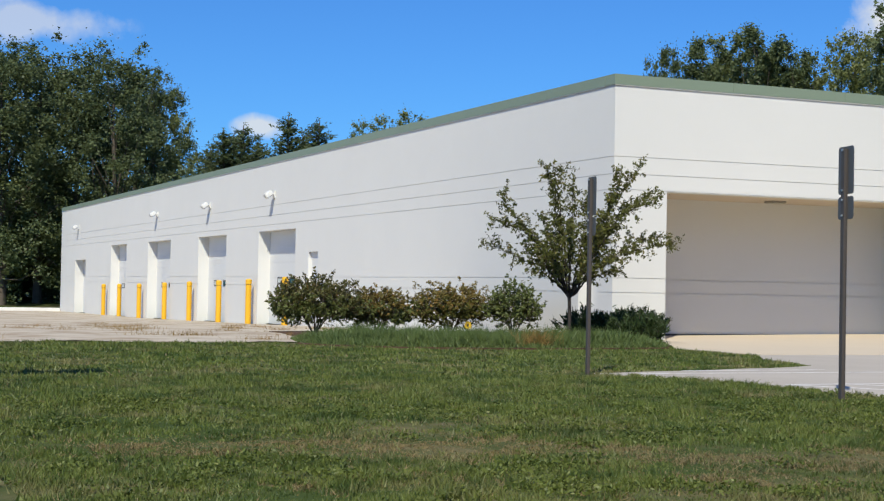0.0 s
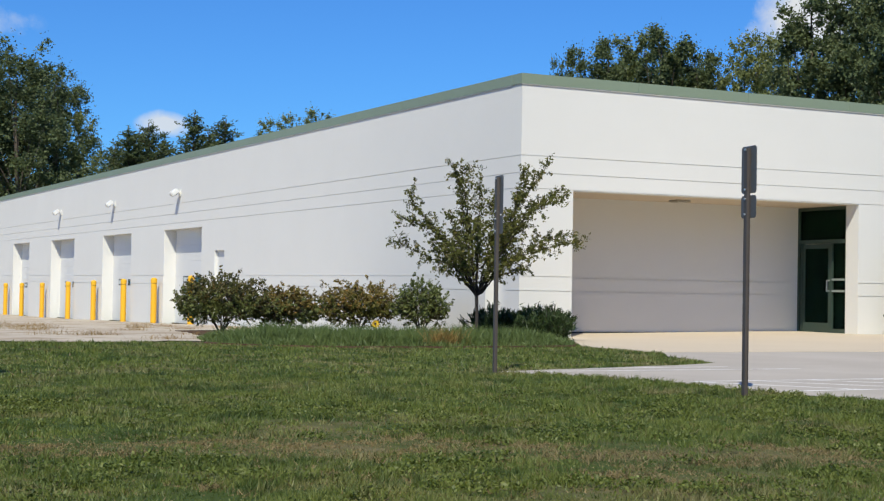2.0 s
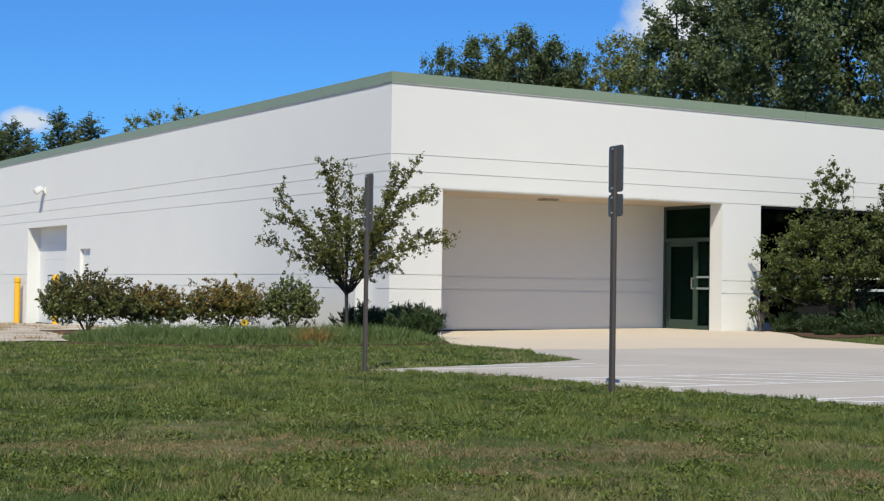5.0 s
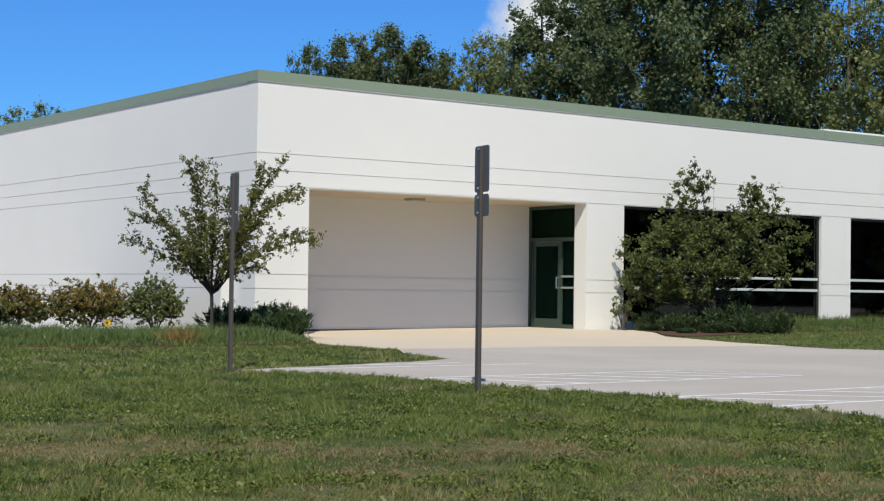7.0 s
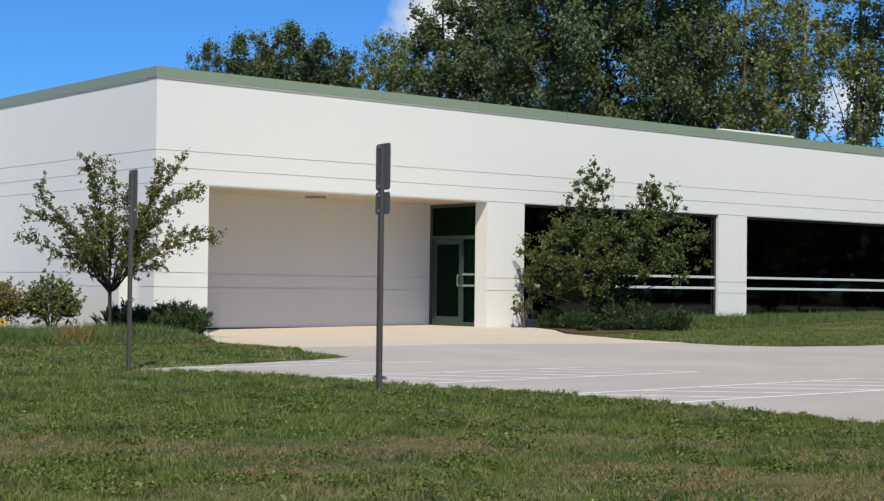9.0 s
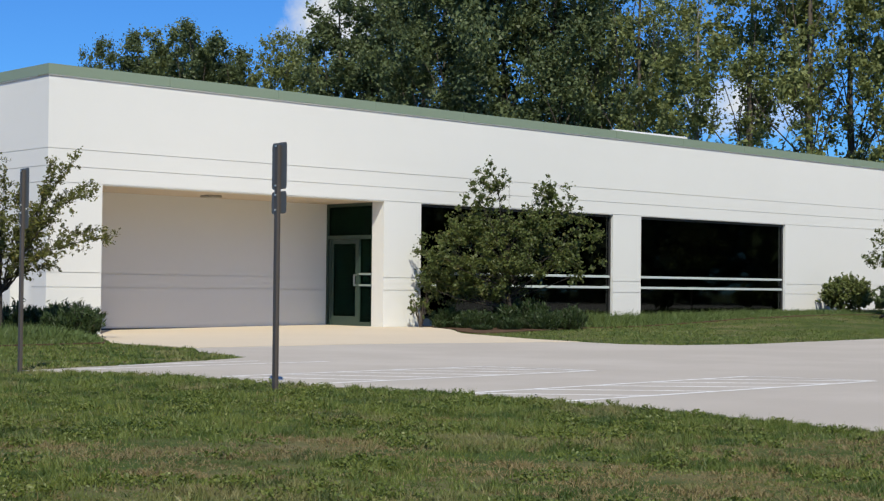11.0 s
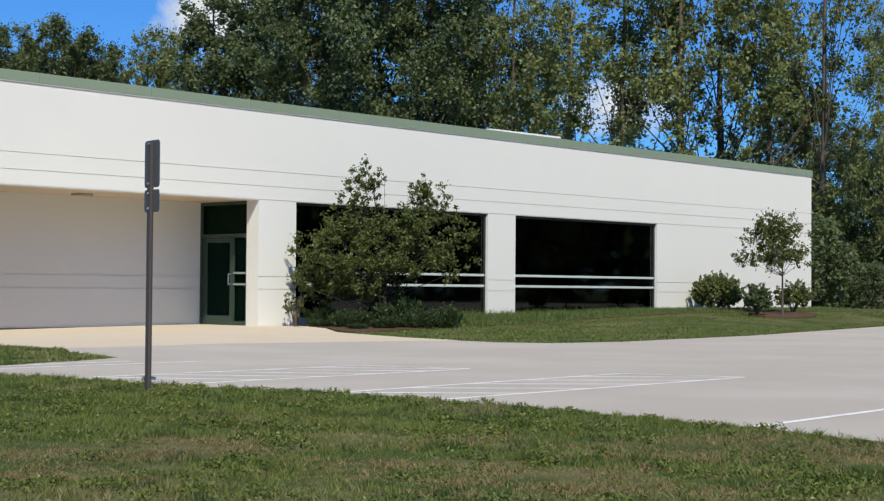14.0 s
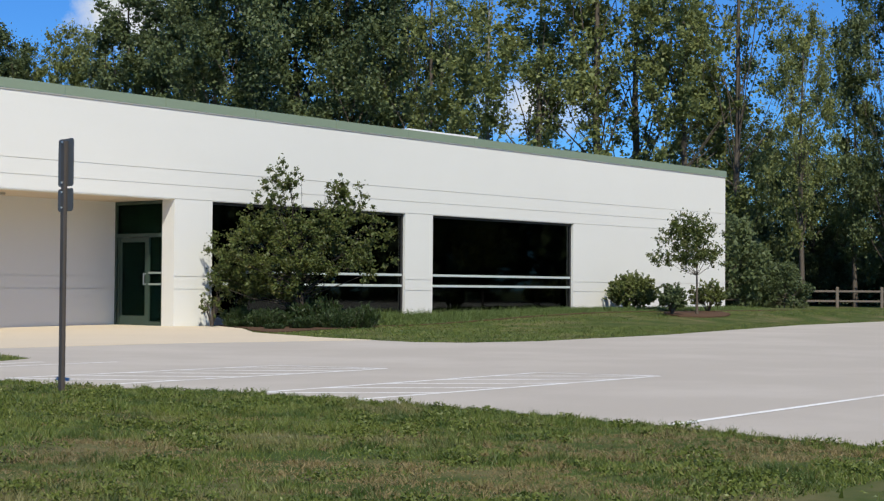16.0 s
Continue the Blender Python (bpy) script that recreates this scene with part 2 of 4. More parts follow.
def raw_mesh(name, verts, faces, mat, parent=None):
    """A mesh of equal polygons out of arrays."""
    verts, faces = np.asarray(verts, np.float32), np.asarray(faces, np.int32)
    me = bpy.data.meshes.new(name)
    k = faces.shape[1]
    me.vertices.add(len(verts))
    me.loops.add(faces.size)
    me.polygons.add(len(faces))
    me.vertices.foreach_set("co", verts.ravel())
    me.loops.foreach_set("vertex_index", faces.ravel())
    me.polygons.foreach_set("loop_start", np.arange(0, faces.size, k, dtype=np.int32))
    me.update(calc_edges=True)
    me.materials.append(mat)
    ob = new(name, me)
    if parent:
        ob.parent = parent
    return ob


def thing(name, at=(0, 0, 0), label="", category="", group="", kind=""):
    e = new(name)
    e.location = at
    e.empty_display_size = 0.2
    return tagged(e, label, category, group, kind)


# ---- lie of the land ----
def smooth(a, b, v):
    t = np.clip((v - a) / (b - a), 0, 1)
    return t * t * (3 - 2 * t)


def land(x, y):
    """Height of the ground: level in front, falling along the west wall, a low bed by the windows."""
    x, y = np.asarray(x, float), np.asarray(y, float)
    fall = np.interp(y, [34, 59, 80, 106, 125, 150], [0, -0.55, -0.83, -1.03, -0.98, -0.4]) * (1 - smooth(17, 54, x))
    dip = -0.10 * smooth(22, 33, y) * (1 - smooth(40, 60, y)) * (1 - smooth(17, 27, x))
    bank = 0.30 * smooth(31, 43, x) * smooth(23.6, 28, y) * (1 - smooth(60, 75, x) * 0.5)
    return fall + dip + bank


def sheet(name, xs, ys, lift, mat, keep=None):
    X, Y = np.meshgrid(xs, ys)
    Z = land(X, Y) + lift
    verts = np.stack([X.ravel(), Y.ravel(), Z.ravel()], 1)
    n = len(xs)
    i, j = np.meshgrid(np.arange(n - 1), np.arange(len(ys) - 1))
    a = (j * n + i).ravel()
    faces = np.stack([a, a + 1, a + n + 1, a + n], 1)
    return raw_mesh(name, verts, faces, mat)


def inside(poly, x, y):
    x, y = np.asarray(x, float), np.asarray(y, float)
    res = np.zeros(x.shape, bool)
    for (x0, y0), (x1, y1) in zip(poly, poly[1:] + poly[:1]):
        c = (y0 > y) != (y1 > y)
        res ^= c & (x < (x1 - x0) * (y - y0) / (y1 - y0 + 1e-12) + x0)
    return res


def slab(name, poly, lift, depth, mat, step=0.6, ragged=0.0, seed=1):
    """A level slab with an outline, its edges broken up a little."""
    rnd = random.Random(seed)
    pts = []
    for (x0, y0), (x1, y1) in zip(poly, poly[1:] + poly[:1]):
        n = max(1, int(math.hypot(x1 - x0, y1 - y0) / step))
        for i in range(n):
            pts.append((x0 + (x1 - x0) * i / n + rnd.uniform(-ragged, ragged), y0 + (y1 - y0) * i / n + rnd.uniform(-ragged, ragged)))
    bm = bmesh.new()
    top = bm.faces.new([bm.verts.new((x, y, float(land(x, y)) + lift)) for x, y in pts])
    ext = bmesh.ops.extrude_face_region(bm, geom=[top])
    for v in ext["geom"]:
        if isinstance(v, bmesh.types.BMVert):
            v.co.z -= depth
    bmesh.ops.triangulate(bm, faces=bm.faces[:])
    bmesh.ops.recalc_face_normals(bm, faces=bm.faces[:])
    return mesh_object(name, bm, mat)


near = np.concatenate([np.linspace(-4000, -200, 12), np.linspace(-150, -12, 12), np.arange(-10, 130, 2.0), np.linspace(140, 400, 12), np.linspace(600, 4000, 8)])
ground = sheet("ground", near, near, 0.0, M_SOIL)
tagged(ground, "mown green lawn with bare brown patches", "lawn", kind="structure")

# lot: paved ground between the front lawn and the building
LOT = [(8.7, 16.55), (10.4, 17.1), (12.2, 17.75), (12.95, 18.2), (13.2, 18.9), (13.5, 20.2), (14.2, 21.4), (18.4, 21.5), (22.35, 20.6), (22.1, 19.3), (22.6, 18.5), (24.4, 18.2), (30.3, 19.1), (42.6, 22.3), (50.4, 23.4),
       (62, 25), (80, 26), (100, 27), (100, -40), (8.6, -40), (9.0, 0), (9.5, 5), (9.8, 6.2), (10.1, 8.4), (10.2, 10.8), (9.75, 12.6), (9.6, 14.6), (9.0, 16.0)]
APRON = [(14.2, 21.4), (14.25, 24.0), (15.2, 25.7), (16.6, 28.5), (18.15, 30.98), (18.15, 33.4), (26.28, 33.4), (26.28, 31.0), (27.6, 30.9), (26.3, 28.5), (24.25, 25.9), (22.7, 22.3), (22.35, 20.6), (18.4, 21.5)]
lot = tagged(slab("road_lot", LOT, 0.012, 0.2, M_ASPHALT, 0.35, 0.03), "pale grey worn asphalt car park with faded white lines", "car park", kind="structure")
apron = tagged(slab("pavement_apron", APRON, 0.018, 0.2, M_CONCRETE, 0.8), "cream concrete apron before the entrance recess", "pavement", kind="structure")
drive_x = np.linspace(-80, 16.8, 120)
drive_y = np.concatenate([[26.9], np.linspace(27.6, 106.3, 70)])
drive = sheet("road_drive", drive_x, drive_y, 0.014, M_DRIVE)
co = np.zeros(len(drive.data.vertices) * 3, np.float32)
drive.data.vertices.foreach_get("co", co)
co = co.reshape(-1, 3)
n_x = len(drive_x)
co[:n_x, 1] = 26.9 + 0.35 * np.sin(co[:n_x, 0] * 1.7) + 0.25 * np.sin(co[:n_x, 0] * 4.1 + 1)
drive.data.vertices.foreach_set("co", co.ravel())
tagged(drive, "cracked pale concrete service drive with weeds", "drive", kind="structure")
kerb = mesh_object("kerb", boxed(-80, 16.78, 106.2, 106.6, -1.3, -0.80, bevel=0.03), M_CURB)
tagged(kerb, "pale concrete kerb at the end of the drive", "kerb", kind="structure")

BED_W = [(8.0, 25.6), (8.6, 24.15), (9.8, 23.5), (11.8, 23.4), (14.1, 23.9), (15.1, 25.6), (16.5, 28.5), (16.8, 31), (16.8, 40), (12.5, 38.8), (10.7, 36.8), (9.5, 30)]
BED_E = [(27.6, 30.95), (26.35, 28.5), (25.0, 26.7), (24.5, 25.6), (25.8, 26.0), (28.2, 27.1), (31, 28.2), (38, 28.6), (46, 28.0), (53.5, 28.2), (54, 31)]
tagged(slab("ground_bed_west", BED_W, 0.03, 0.3, M_MULCH, 0.5, 0.05), "brown mulch planting bed round the building corner", "planting bed", kind="structure")
tagged(slab("ground_bed_east", BED_E, 0.03, 0.5, M_MULCH, 0.5, 0.05), "brown mulch planting bed under the windows", "planting bed", kind="structure")

BED_RING = [(44.6 + 2.4 * math.cos(a) * math.sin(radians(59)) - 0.9 * math.sin(a) * math.cos(radians(59)), 26.9 + 2.4 * math.cos(a) * math.cos(radians(59)) * 0.5 + 0.9 * math.sin(a) * math.sin(radians(59))) for a in (math.tau * i / 20 for i in range(20))]
tagged(slab("ground_bed_ring", BED_RING, 0.04, 0.3, M_MULCH, 0.4, 0.05), "brown mulch ring round the end tree", "planting bed", kind="structure")

# painted parking lines
def paint(x0, y0, x1, y1, w=0.08, lift=0.0145):
    d = Vector((x1 - x0, y1 - y0, 0))
    s = Vector((-d.y, d.x, 0)).normalized() * w / 2
    bm = bmesh.new()
    a, b = Vector((x0, y0, lift)), Vector((x1, y1, lift))
    bm.faces.new([bm.verts.new(p) for p in (a - s, b - s, b + s, a + s)])
    ob = mesh_object("parking_line", bm, M_LINE)
    return tagged(ob, "faded white painted parking line on asphalt", "road marking", "parking lines", "structure")


def lerp(p, q, k):
    return (p[0] + (q[0] - p[0]) * k, p[1] + (q[1] - p[1]) * k)


def aisle(far_l, far_r, near_l, near_r, n):
    """The outline of a no-parking aisle with slanting bars across it."""
    paint(*far_l, *far_r)
    paint(*near_l, *near_r)
    paint(*far_r, *near_r, lift=0.0155)
    for i in range(n):
        k = i / n
        paint(*lerp(far_l, far_r, k), *lerp(near_l, near_r, min(1, k + 0.24)), lift=0.0135)


paint(9.85, 6.17, 14.6, 6.55)
aisle((10.2, 10.83), (15.0, 11.2), (10.15, 9.55), (15.44, 9.81), 5)
aisle((9.9, 14.35), (13.95, 14.5), (9.9, 12.75), (14.4, 13.03), 5)
paint(9.3, 16.45, 13.13, 16.58)
paint(10.2, 17.0, 12.4, 17.15)

# ---- building ----
CX, CY, EX, NY, TOP = 16.81, 31.0, 53.38, 106.1, 5.56
GROOVES = (0.95, 1.27, 3.22, 3.565, 3.945)
THICK, SKIN, GAP = 0.36, 0.024, 0.0065


def sag(x):
    """How far the front parapet has dropped, growing towards the east end."""
    return -0.19 * min(1.0, max(0.0, (x - 18.0) / 35.4))


def cells(a0, a1, z0, z1, openings):
    """Rectangles that fill a wall's face round its openings."""
    cuts_a = sorted({a0, a1, *(v for o in openings for v in o[:2] if a0 < v < a1)})
    cuts_z = sorted({z0, z1, *(v for o in openings for v in o[2:] if z0 < v < z1)})
    for p, q in zip(cuts_a, cuts_a[1:]):
        for r, s in zip(cuts_z, cuts_z[1:]):
            if not any(o[0] < (p + q) / 2 < o[1] and o[2] < (r + s) / 2 < o[3] for o in openings):
                yield p, q, r, s


def panel_wall(name, along, plane, out, a0, a1, openings, label, base=-1.3, grooves=GROOVES, top=TOP, core=0.0, skin=0.0):
    """A coated wall with level reveal joints. along: the axis that it runs along; out: the sign of its outer side."""
    def put(bm, p, q, r, s, d0, d1):
        lo, hi = sorted((plane - out * d0, plane - out * d1))
        if along == "x":
            box(bm, p, q, lo, hi, r, s)
        else:
            box(bm, lo, hi, p, q, r, s)
    def slope(bm):
        for v in bm.verts:
            if v.co.z > TOP - 0.01:
                v.co.z += sag(v.co.x)
    bm = bmesh.new()
    for p, q, r, s in cells(a0 + core, a1, base, top, openings):
        put(bm, p, q, r, s, SKIN, THICK)
    slope(bm)
    wall = mesh_object(name, bm, M_WALL)
    tagged(wall, label, "wall", kind="structure")
    edges = [base, *grooves, top]
    for i, (r, s) in enumerate(zip(edges, edges[1:])):
        bm = bmesh.new()
        for c in cells(a0 + skin, a1, r + (GAP if i else 0), s - (GAP if s < top else 0), openings):
            put(bm, *c, 0, SKIN)
        slope(bm)
        part("panel", bm, M_WALL, wall)
    return wall


RX0, RX1, RY1, RTOP = 18.15, 26.28, 33.4, 3.205
WIN = [(27.54, 35.02, 0.22, 3.205), (36.26, 43.46, 0.22, 3.205)]
BAYS = [(54.56, 59.35), (64.18, 68.95), (74.43, 79.45), (84.85, 89.2)]
panel_wall("wall_south", "x", CY, -1, CX, EX, [(RX0, RX1, -2, RTOP), *WIN], "white coated front wall with thin level joints", core=SKIN)
SIDE_DOORS = [(31.66, 32.62, 2.12), (51.95, 53.04, 2.14), (97.2, 101.0, 2.28)]
panel_wall("wall_west", "y", CX, -1, CY + THICK, NY, [*((a, b, -2, 3.0) for a, b in BAYS), *((a, b, -2, t) for a, b, t in SIDE_DOORS)],
           "long white coated side wall with recessed loading bays", skin=SKIN - THICK)
panel_wall("wall_east", "y", EX, 1, CY + THICK, NY, [], "white coated end wall")
panel_wall("wall_north", "x", NY + THICK, 1, CX, EX, [], "white coated rear wall")
# entrance recess
panel_wall("wall_recess_back", "x", RY1, -1, RX0 - 0.3, RX1 + 0.6, [], "shaded white back wall of the entrance recess", -0.5, (0.95, 1.27), 3.3)
panel_wall("wall_recess_west", "y", RX0, 1, CY + THICK, RY1, [], "white side wall of the entrance recess", -0.5, (0.95, 1.27), 3.3)
tagged(mesh_object("wall_pier_return", boxed(RX1, RX1 + 0.4, CY + THICK, 31.47, -0.5, 3.3), M_WALL), "white pier side beside the entrance door", "wall", kind="structure")
soffit = tagged(mesh_object("ceiling_recess", boxed(RX0, RX1 + 0.5, CY + THICK, RY1, RTOP + 0.004, RTOP + 0.15), M_SOFFIT), "cream soffit over the entrance recess", "soffit", kind="structure")
tagged(mesh_object("baseboard_recess", boxed(RX0, RX1, RY1 - 0.025, RY1, -0.12, -0.02), M_BASE), "dark joint along the recess wall foot", "base joint", kind="structure")
roof = tagged(mesh_object("roof", boxed(CX + 0.3, EX - 0.3, CY + 0.3, NY, 5.15, 5.3), M_ROOF), "flat grey roof behind the parapet", "roof", kind="structure")
# floors and partition added unseen, to keep the glass dark and block views through
tagged(mesh_object("floor", boxed(CX + 1.0, EX - 0.4, RY1 + 0.4, NY, -0.2, 0.02), M_INSIDE), "unseen dark floor added inside the building", "floor", kind="structure")
tagged(mesh_object("floor_front", boxed(27.0, EX - 0.4, CY + 0.4, RY1 + 0.39, -0.2, 0.02), M_INSIDE), "unseen dark floor added behind the windows", "floor", kind="structure")
tagged(mesh_object("wall_inside", boxed(CX + 0.4, EX - 0.4, 41, 41.2, 0.03, 5.1), M_INSIDE), "added dark partition blocking the view through the building", "wall", kind="structure")


def coping(name, x0, x1, y0, y1, out_x, out_y):
    """Green cap over the parapet in lengths with a drip edge under its outer face."""
    cap = bmesh.new()
    drip = bmesh.new()
    horizontal = (x1 - x0) > (y1 - y0)
    span = (x1 - x0) if horizontal else (y1 - y0)
    n = max(1, round(span / 3.05))
    first = None
    for i in range(n):
        a, b = i * span / n + 0.004, (i + 1) * span / n - 0.004
        bm = boxed(*((x0 + a, x0 + b, y0, y1) if horizontal else (x0, x1, y0 + a, y0 + b)), 5.53, 5.757)
        for v in bm.verts:
            v.co.z += sag(v.co.x)
        if first is None:
            first = tagged(mesh_object(name, bm, M_COPING), "green metal parapet coping in long lengths", "coping", kind="structure")
        else:
            part("coping_length", bm, M_COPING, first)
    if horizontal:
        box(drip, x0 + 0.02, x1 - 0.02, y0 + 0.008, y0 + 0.035, 5.512, 5.533)
    else:
        box(drip, x0 + 0.008, x0 + 0.035, y0 + 0.02, y1 - 0.02, 5.512, 5.533)
    for v in drip.verts:
        v.co.z += sag(v.co.x)
    part("drip_edge", drip, M_DRIP, first, "pale drip edge under the coping")
    return first


coping("trim_coping_south", CX - 0.035, EX + 0.035, CY - 0.035, CY + 0.42, 0, -1)
coping("trim_coping_west", CX - 0.035, CX + 0.42, CY + 0.425, NY + 0.4, -1, 0)
coping("trim_coping_east", EX - 0.36, EX + 0.035, CY + 0.425, NY + 0.4, 1, 0)


def window(name, x0, x1, z0, z1):
    y = CY + 0.09
    w = thing(name, (0, 0, 0), "wide dark tinted window with two pale bars", "window", "front windows", "structure")
    for a in ((x0, x1, z1 - 0.07, z1), (x0, x1, z0, z0 + 0.07), (x0, x0 + 0.06, z0 + 0.07, z1 - 0.07), (x1 - 0.06, x1, z0 + 0.07, z1 - 0.07)):
        part("window_frame", boxed(a[0], a[1], y, y + 0.1, a[2], a[3]), M_DARKFRAME, w)
    for z in (1.09, 1.405):
        part("window_bar", boxed(x0 + 0.06, x1 - 0.06, y - 0.02, y + 0.08, z - 0.035, z + 0.035, bevel=0.006), M_BAR_GLINT, w, "pale grey horizontal window bar")
    n = 3
    for r, s in ((z0 + 0.07, 1.055), (1.125, 1.37), (1.44, z1 - 0.07)):
        for i in range(n):
            a, b = x0 + 0.06 + (x1 - x0 - 0.12) * i / n, x0 + 0.06 + (x1 - x0 - 0.12) * (i + 1) / n
            part("pane", boxed(a + 0.002, b - 0.002, y + 0.045, y + 0.057, r, s), M_GLASS, w)
    return w


window("window_1", *WIN[0])
window("window_2", *WIN[1])

# storefront with the entrance door on the east side of the recess
front = thing("door_1", (0, 0, 0), "dark green-tinted glass entrance with aluminium door and transom", "entrance door", kind="structure")
SX = RX1 + 0.03
for a in ((31.475, 31.53, 0.02, 3.2), (33.32, 33.395, 0.02, 3.2), (32.02, 32.10, 0.02, 2.3), (33.20, 33.26, 0.02, 2.3)):
    part("frame_post", boxed(SX, SX + 0.11, a[0], a[1], a[2], a[3], bevel=0.005), M_FRAME, front)
for a in ((31.53, 33.32, 3.12, 3.2), (31.53, 33.32, 2.27, 2.37), (31.53, 32.02, 0.02, 0.12), (31.53, 32.02, 1.045, 1.095), (31.53, 32.02, 1.335, 1.385)):
    light = a[2] in (1.045, 1.335)
    part("frame_rail", boxed(SX - 0.01 * light, SX + 0.11, a[0], a[1], a[2], a[3]), M_RAIL if light else M_FRAME, front, "dull grey rail" if light else "")
for a in ((31.53, 32.02, 0.12, 1.045), (31.53, 32.02, 1.095, 1.335), (31.53, 32.02, 1.385, 2.27), (31.53, 32.02, 2.37, 3.12), (32.02, 33.32, 2.37, 3.12)):
    part("pane", boxed(SX + 0.05, SX + 0.062, a[0] + 0.003, a[1] - 0.003, a[2], a[3]), M_GLASS_GREEN, front)
part("threshold", boxed(SX - 0.03, SX + 0.12, 31.475, 33.395, -0.25, 0.018), M_RAIL, front, "dull metal threshold")
leaf = part("door_leaf", boxed(SX + 0.02, SX + 0.065, 32.11, 32.19, 0.03, 2.26), M_FRAME, front)
for a in ((33.11, 33.19, 0.03, 2.26), (32.19, 33.11, 0.03, 0.26), (32.19, 33.11, 2.15, 2.26)):
    part("stile", boxed(SX + 0.02, SX + 0.065, *a), M_FRAME, leaf)
part("pane", boxed(SX + 0.037, SX + 0.048, 32.19, 33.11, 0.26, 2.15), M_GLASS_GREEN, leaf)
pull = bmesh.new()
for p, q in (((SX - 0.05, 32.16, 1.05), (SX - 0.05, 32.16, 1.35)), ((SX + 0.02, 32.16, 1.07), (SX - 0.05, 32.16, 1.07)), ((SX + 0.02, 32.16, 1.33), (SX - 0.05, 32.16, 1.33))):
    tube(pull, p, q, 0.018, 0.018, 8)
part("handle", pull, M_CHROME, leaf, "bright steel pull handle")
tagged(mesh_object("ceiling_recess_east", boxed(RX1, RX1 + 0.5, 31.47, RY1, RTOP, RTOP + 0.003), M_SOFFIT), "cream soffit edge over the entrance", "soffit", kind="structure")
# added backing, coloured dark so that the entrance glass stays dim
tagged(mesh_object("wall_lobby", boxed(RX1 + 2.5, RX1 + 2.6, 31.5, 36, 0.03, 3.3), M_INSIDE), "added dark wall backing the entrance glass", "wall", kind="structure")

soffit_lamp = thing("ceiling_light", (21.97, 32.42, RTOP), "small square recessed soffit light, unlit", "light")
part("housing", boxed(-0.19, 0.19, -0.19, 0.19, -0.05, 0.004, bevel=0.01), M_LENS, soffit_lamp)
part("lens", boxed(-0.15, 0.15, -0.15, 0.15, -0.055, -0.046), M_LENS, soffit_lamp, "dull lamp lens")


# loading bays
def bay_door(y0, y1, seen):
    z0, z1, x = float(land(CX - 0.5, (y0 + y1) / 2)), 3.0, CX + 0.47
    d = thing("overhead_door", (x, y0, z0), "closed white sectional overhead door in a deep bay", "overhead door", "loading bay doors")
    w, h = y1 - y0, z1 - z0
    for i in range(6):
        sec = boxed(0, 0.05, 0, w, h * i / 6 + 0.0015, h * (i + 1) / 6 - 0.0015, bevel=0.002)
        part("door_section", sec, M_DOOR, d)
    # one pane is painted pale for its bright reflection, the other is dark glass
    for k, dark in ((0.30, False), (0.62, True)):
        z, y = 1.70 - 0.05, w * (1 - k)
        light = part("door_window", boxed(-0.012, 0.0, y - 0.36, y + 0.36, z - 0.13, z + 0.13), M_DARKFRAME, d, "small dark-framed door light")
        part("pane", boxed(-0.016, -0.0125, y - 0.29, y + 0.29, z - 0.075, z + 0.075), M_GLASS if dark else M_BAR_GLINT, light)
    reveal = bmesh.new()
    for a in ((0, w, h, h + 0.15), (-0.15, 0, 0, h), (w, w + 0.15, 0, h)):
        box(reveal, CX + THICK - x + 0.002, 0.2, *a)
    part("surround", reveal, M_WALL, d)
    return d


for i, (a, b) in enumerate(BAYS):
    bay_door(a, b, i)


def side_door(y0, y1, top, deep):
    z0 = float(land(CX - 0.5, (y0 + y1) / 2))
    d = thing("service_door", (CX + deep, y0, z0), "plain white steel service door in the side wall", "door", "service doors")
    w, h = y1 - y0, top - z0
    part("door_leaf", boxed(0, 0.05, 0.05, w - 0.05, 0.01, h - 0.05, bevel=0.005), M_DOOR, d)
    for a in ((0, 0.05, 0, h), (w - 0.05, w, 0, h), (0.05, w - 0.05, h - 0.05, h)):
        part("door_frame", boxed(-0.02, 0.06, *a), M_DOOR, d)
    knob = bmesh.new()
    tube(knob, (-0.07, 0.16, 1.0), (0.0, 0.16, 1.0), 0.03, 0.02, 8)
    part("knob", knob, M_CHROME, d, "steel door knob")
    back = bmesh.new()
    box(back, THICK - deep + 0.002 if deep < THICK else 0.055, 0.3, -0.1, w + 0.1, 0, h + 0.1)
    if deep > THICK:
        for a in ((-0.15, 0, 0, h), (w, w + 0.15, 0, h), (0, w, h, h + 0.15)):
            box(back, THICK - deep + 0.002, 0.05, *a)
    part("surround", back, M_WALL, d)


for (a, b, t), deep in zip(SIDE_DOORS, (0.3, 0.12, 0.55)):
    side_door(a, b, t, deep)


def bollard():
    b = thing("bollard", (0, 0, 0), "round yellow painted steel bollard before the loading bays", "bollard", "bay bollards")
    part("post", tube(bmesh.new(), (0, 0, -0.1), (0, 0, 1.52), 0.115, 0.115, 18), M_YELLOW, b)
    part("band", tube(bmesh.new(), (0, 0, 1.52), (0, 0, 1.545), 0.107, 0.107, 18), M_DARKYELLOW, b, "dark groove under the cap sleeve")
    part("sleeve", tube(bmesh.new(), (0, 0, 1.545), (0, 0, 1.69), 0.121, 0.121, 18), M_YELLOW, b)
    cap = bmesh.new()
    bmesh.ops.create_uvsphere(cap, u_segments=18, v_segments=8, radius=0.12, matrix=Matrix.Translation((0, 0, 1.69)) @ Matrix.Diagonal((1, 1, 0.5, 1)))
    part("cap", cap, M_YELLOW, b)
    return b


first = bollard()
BOLLARDS = (54.88, 59.74, 64.29, 69.44, 74.41, 80.19, 85.32, 89.84)
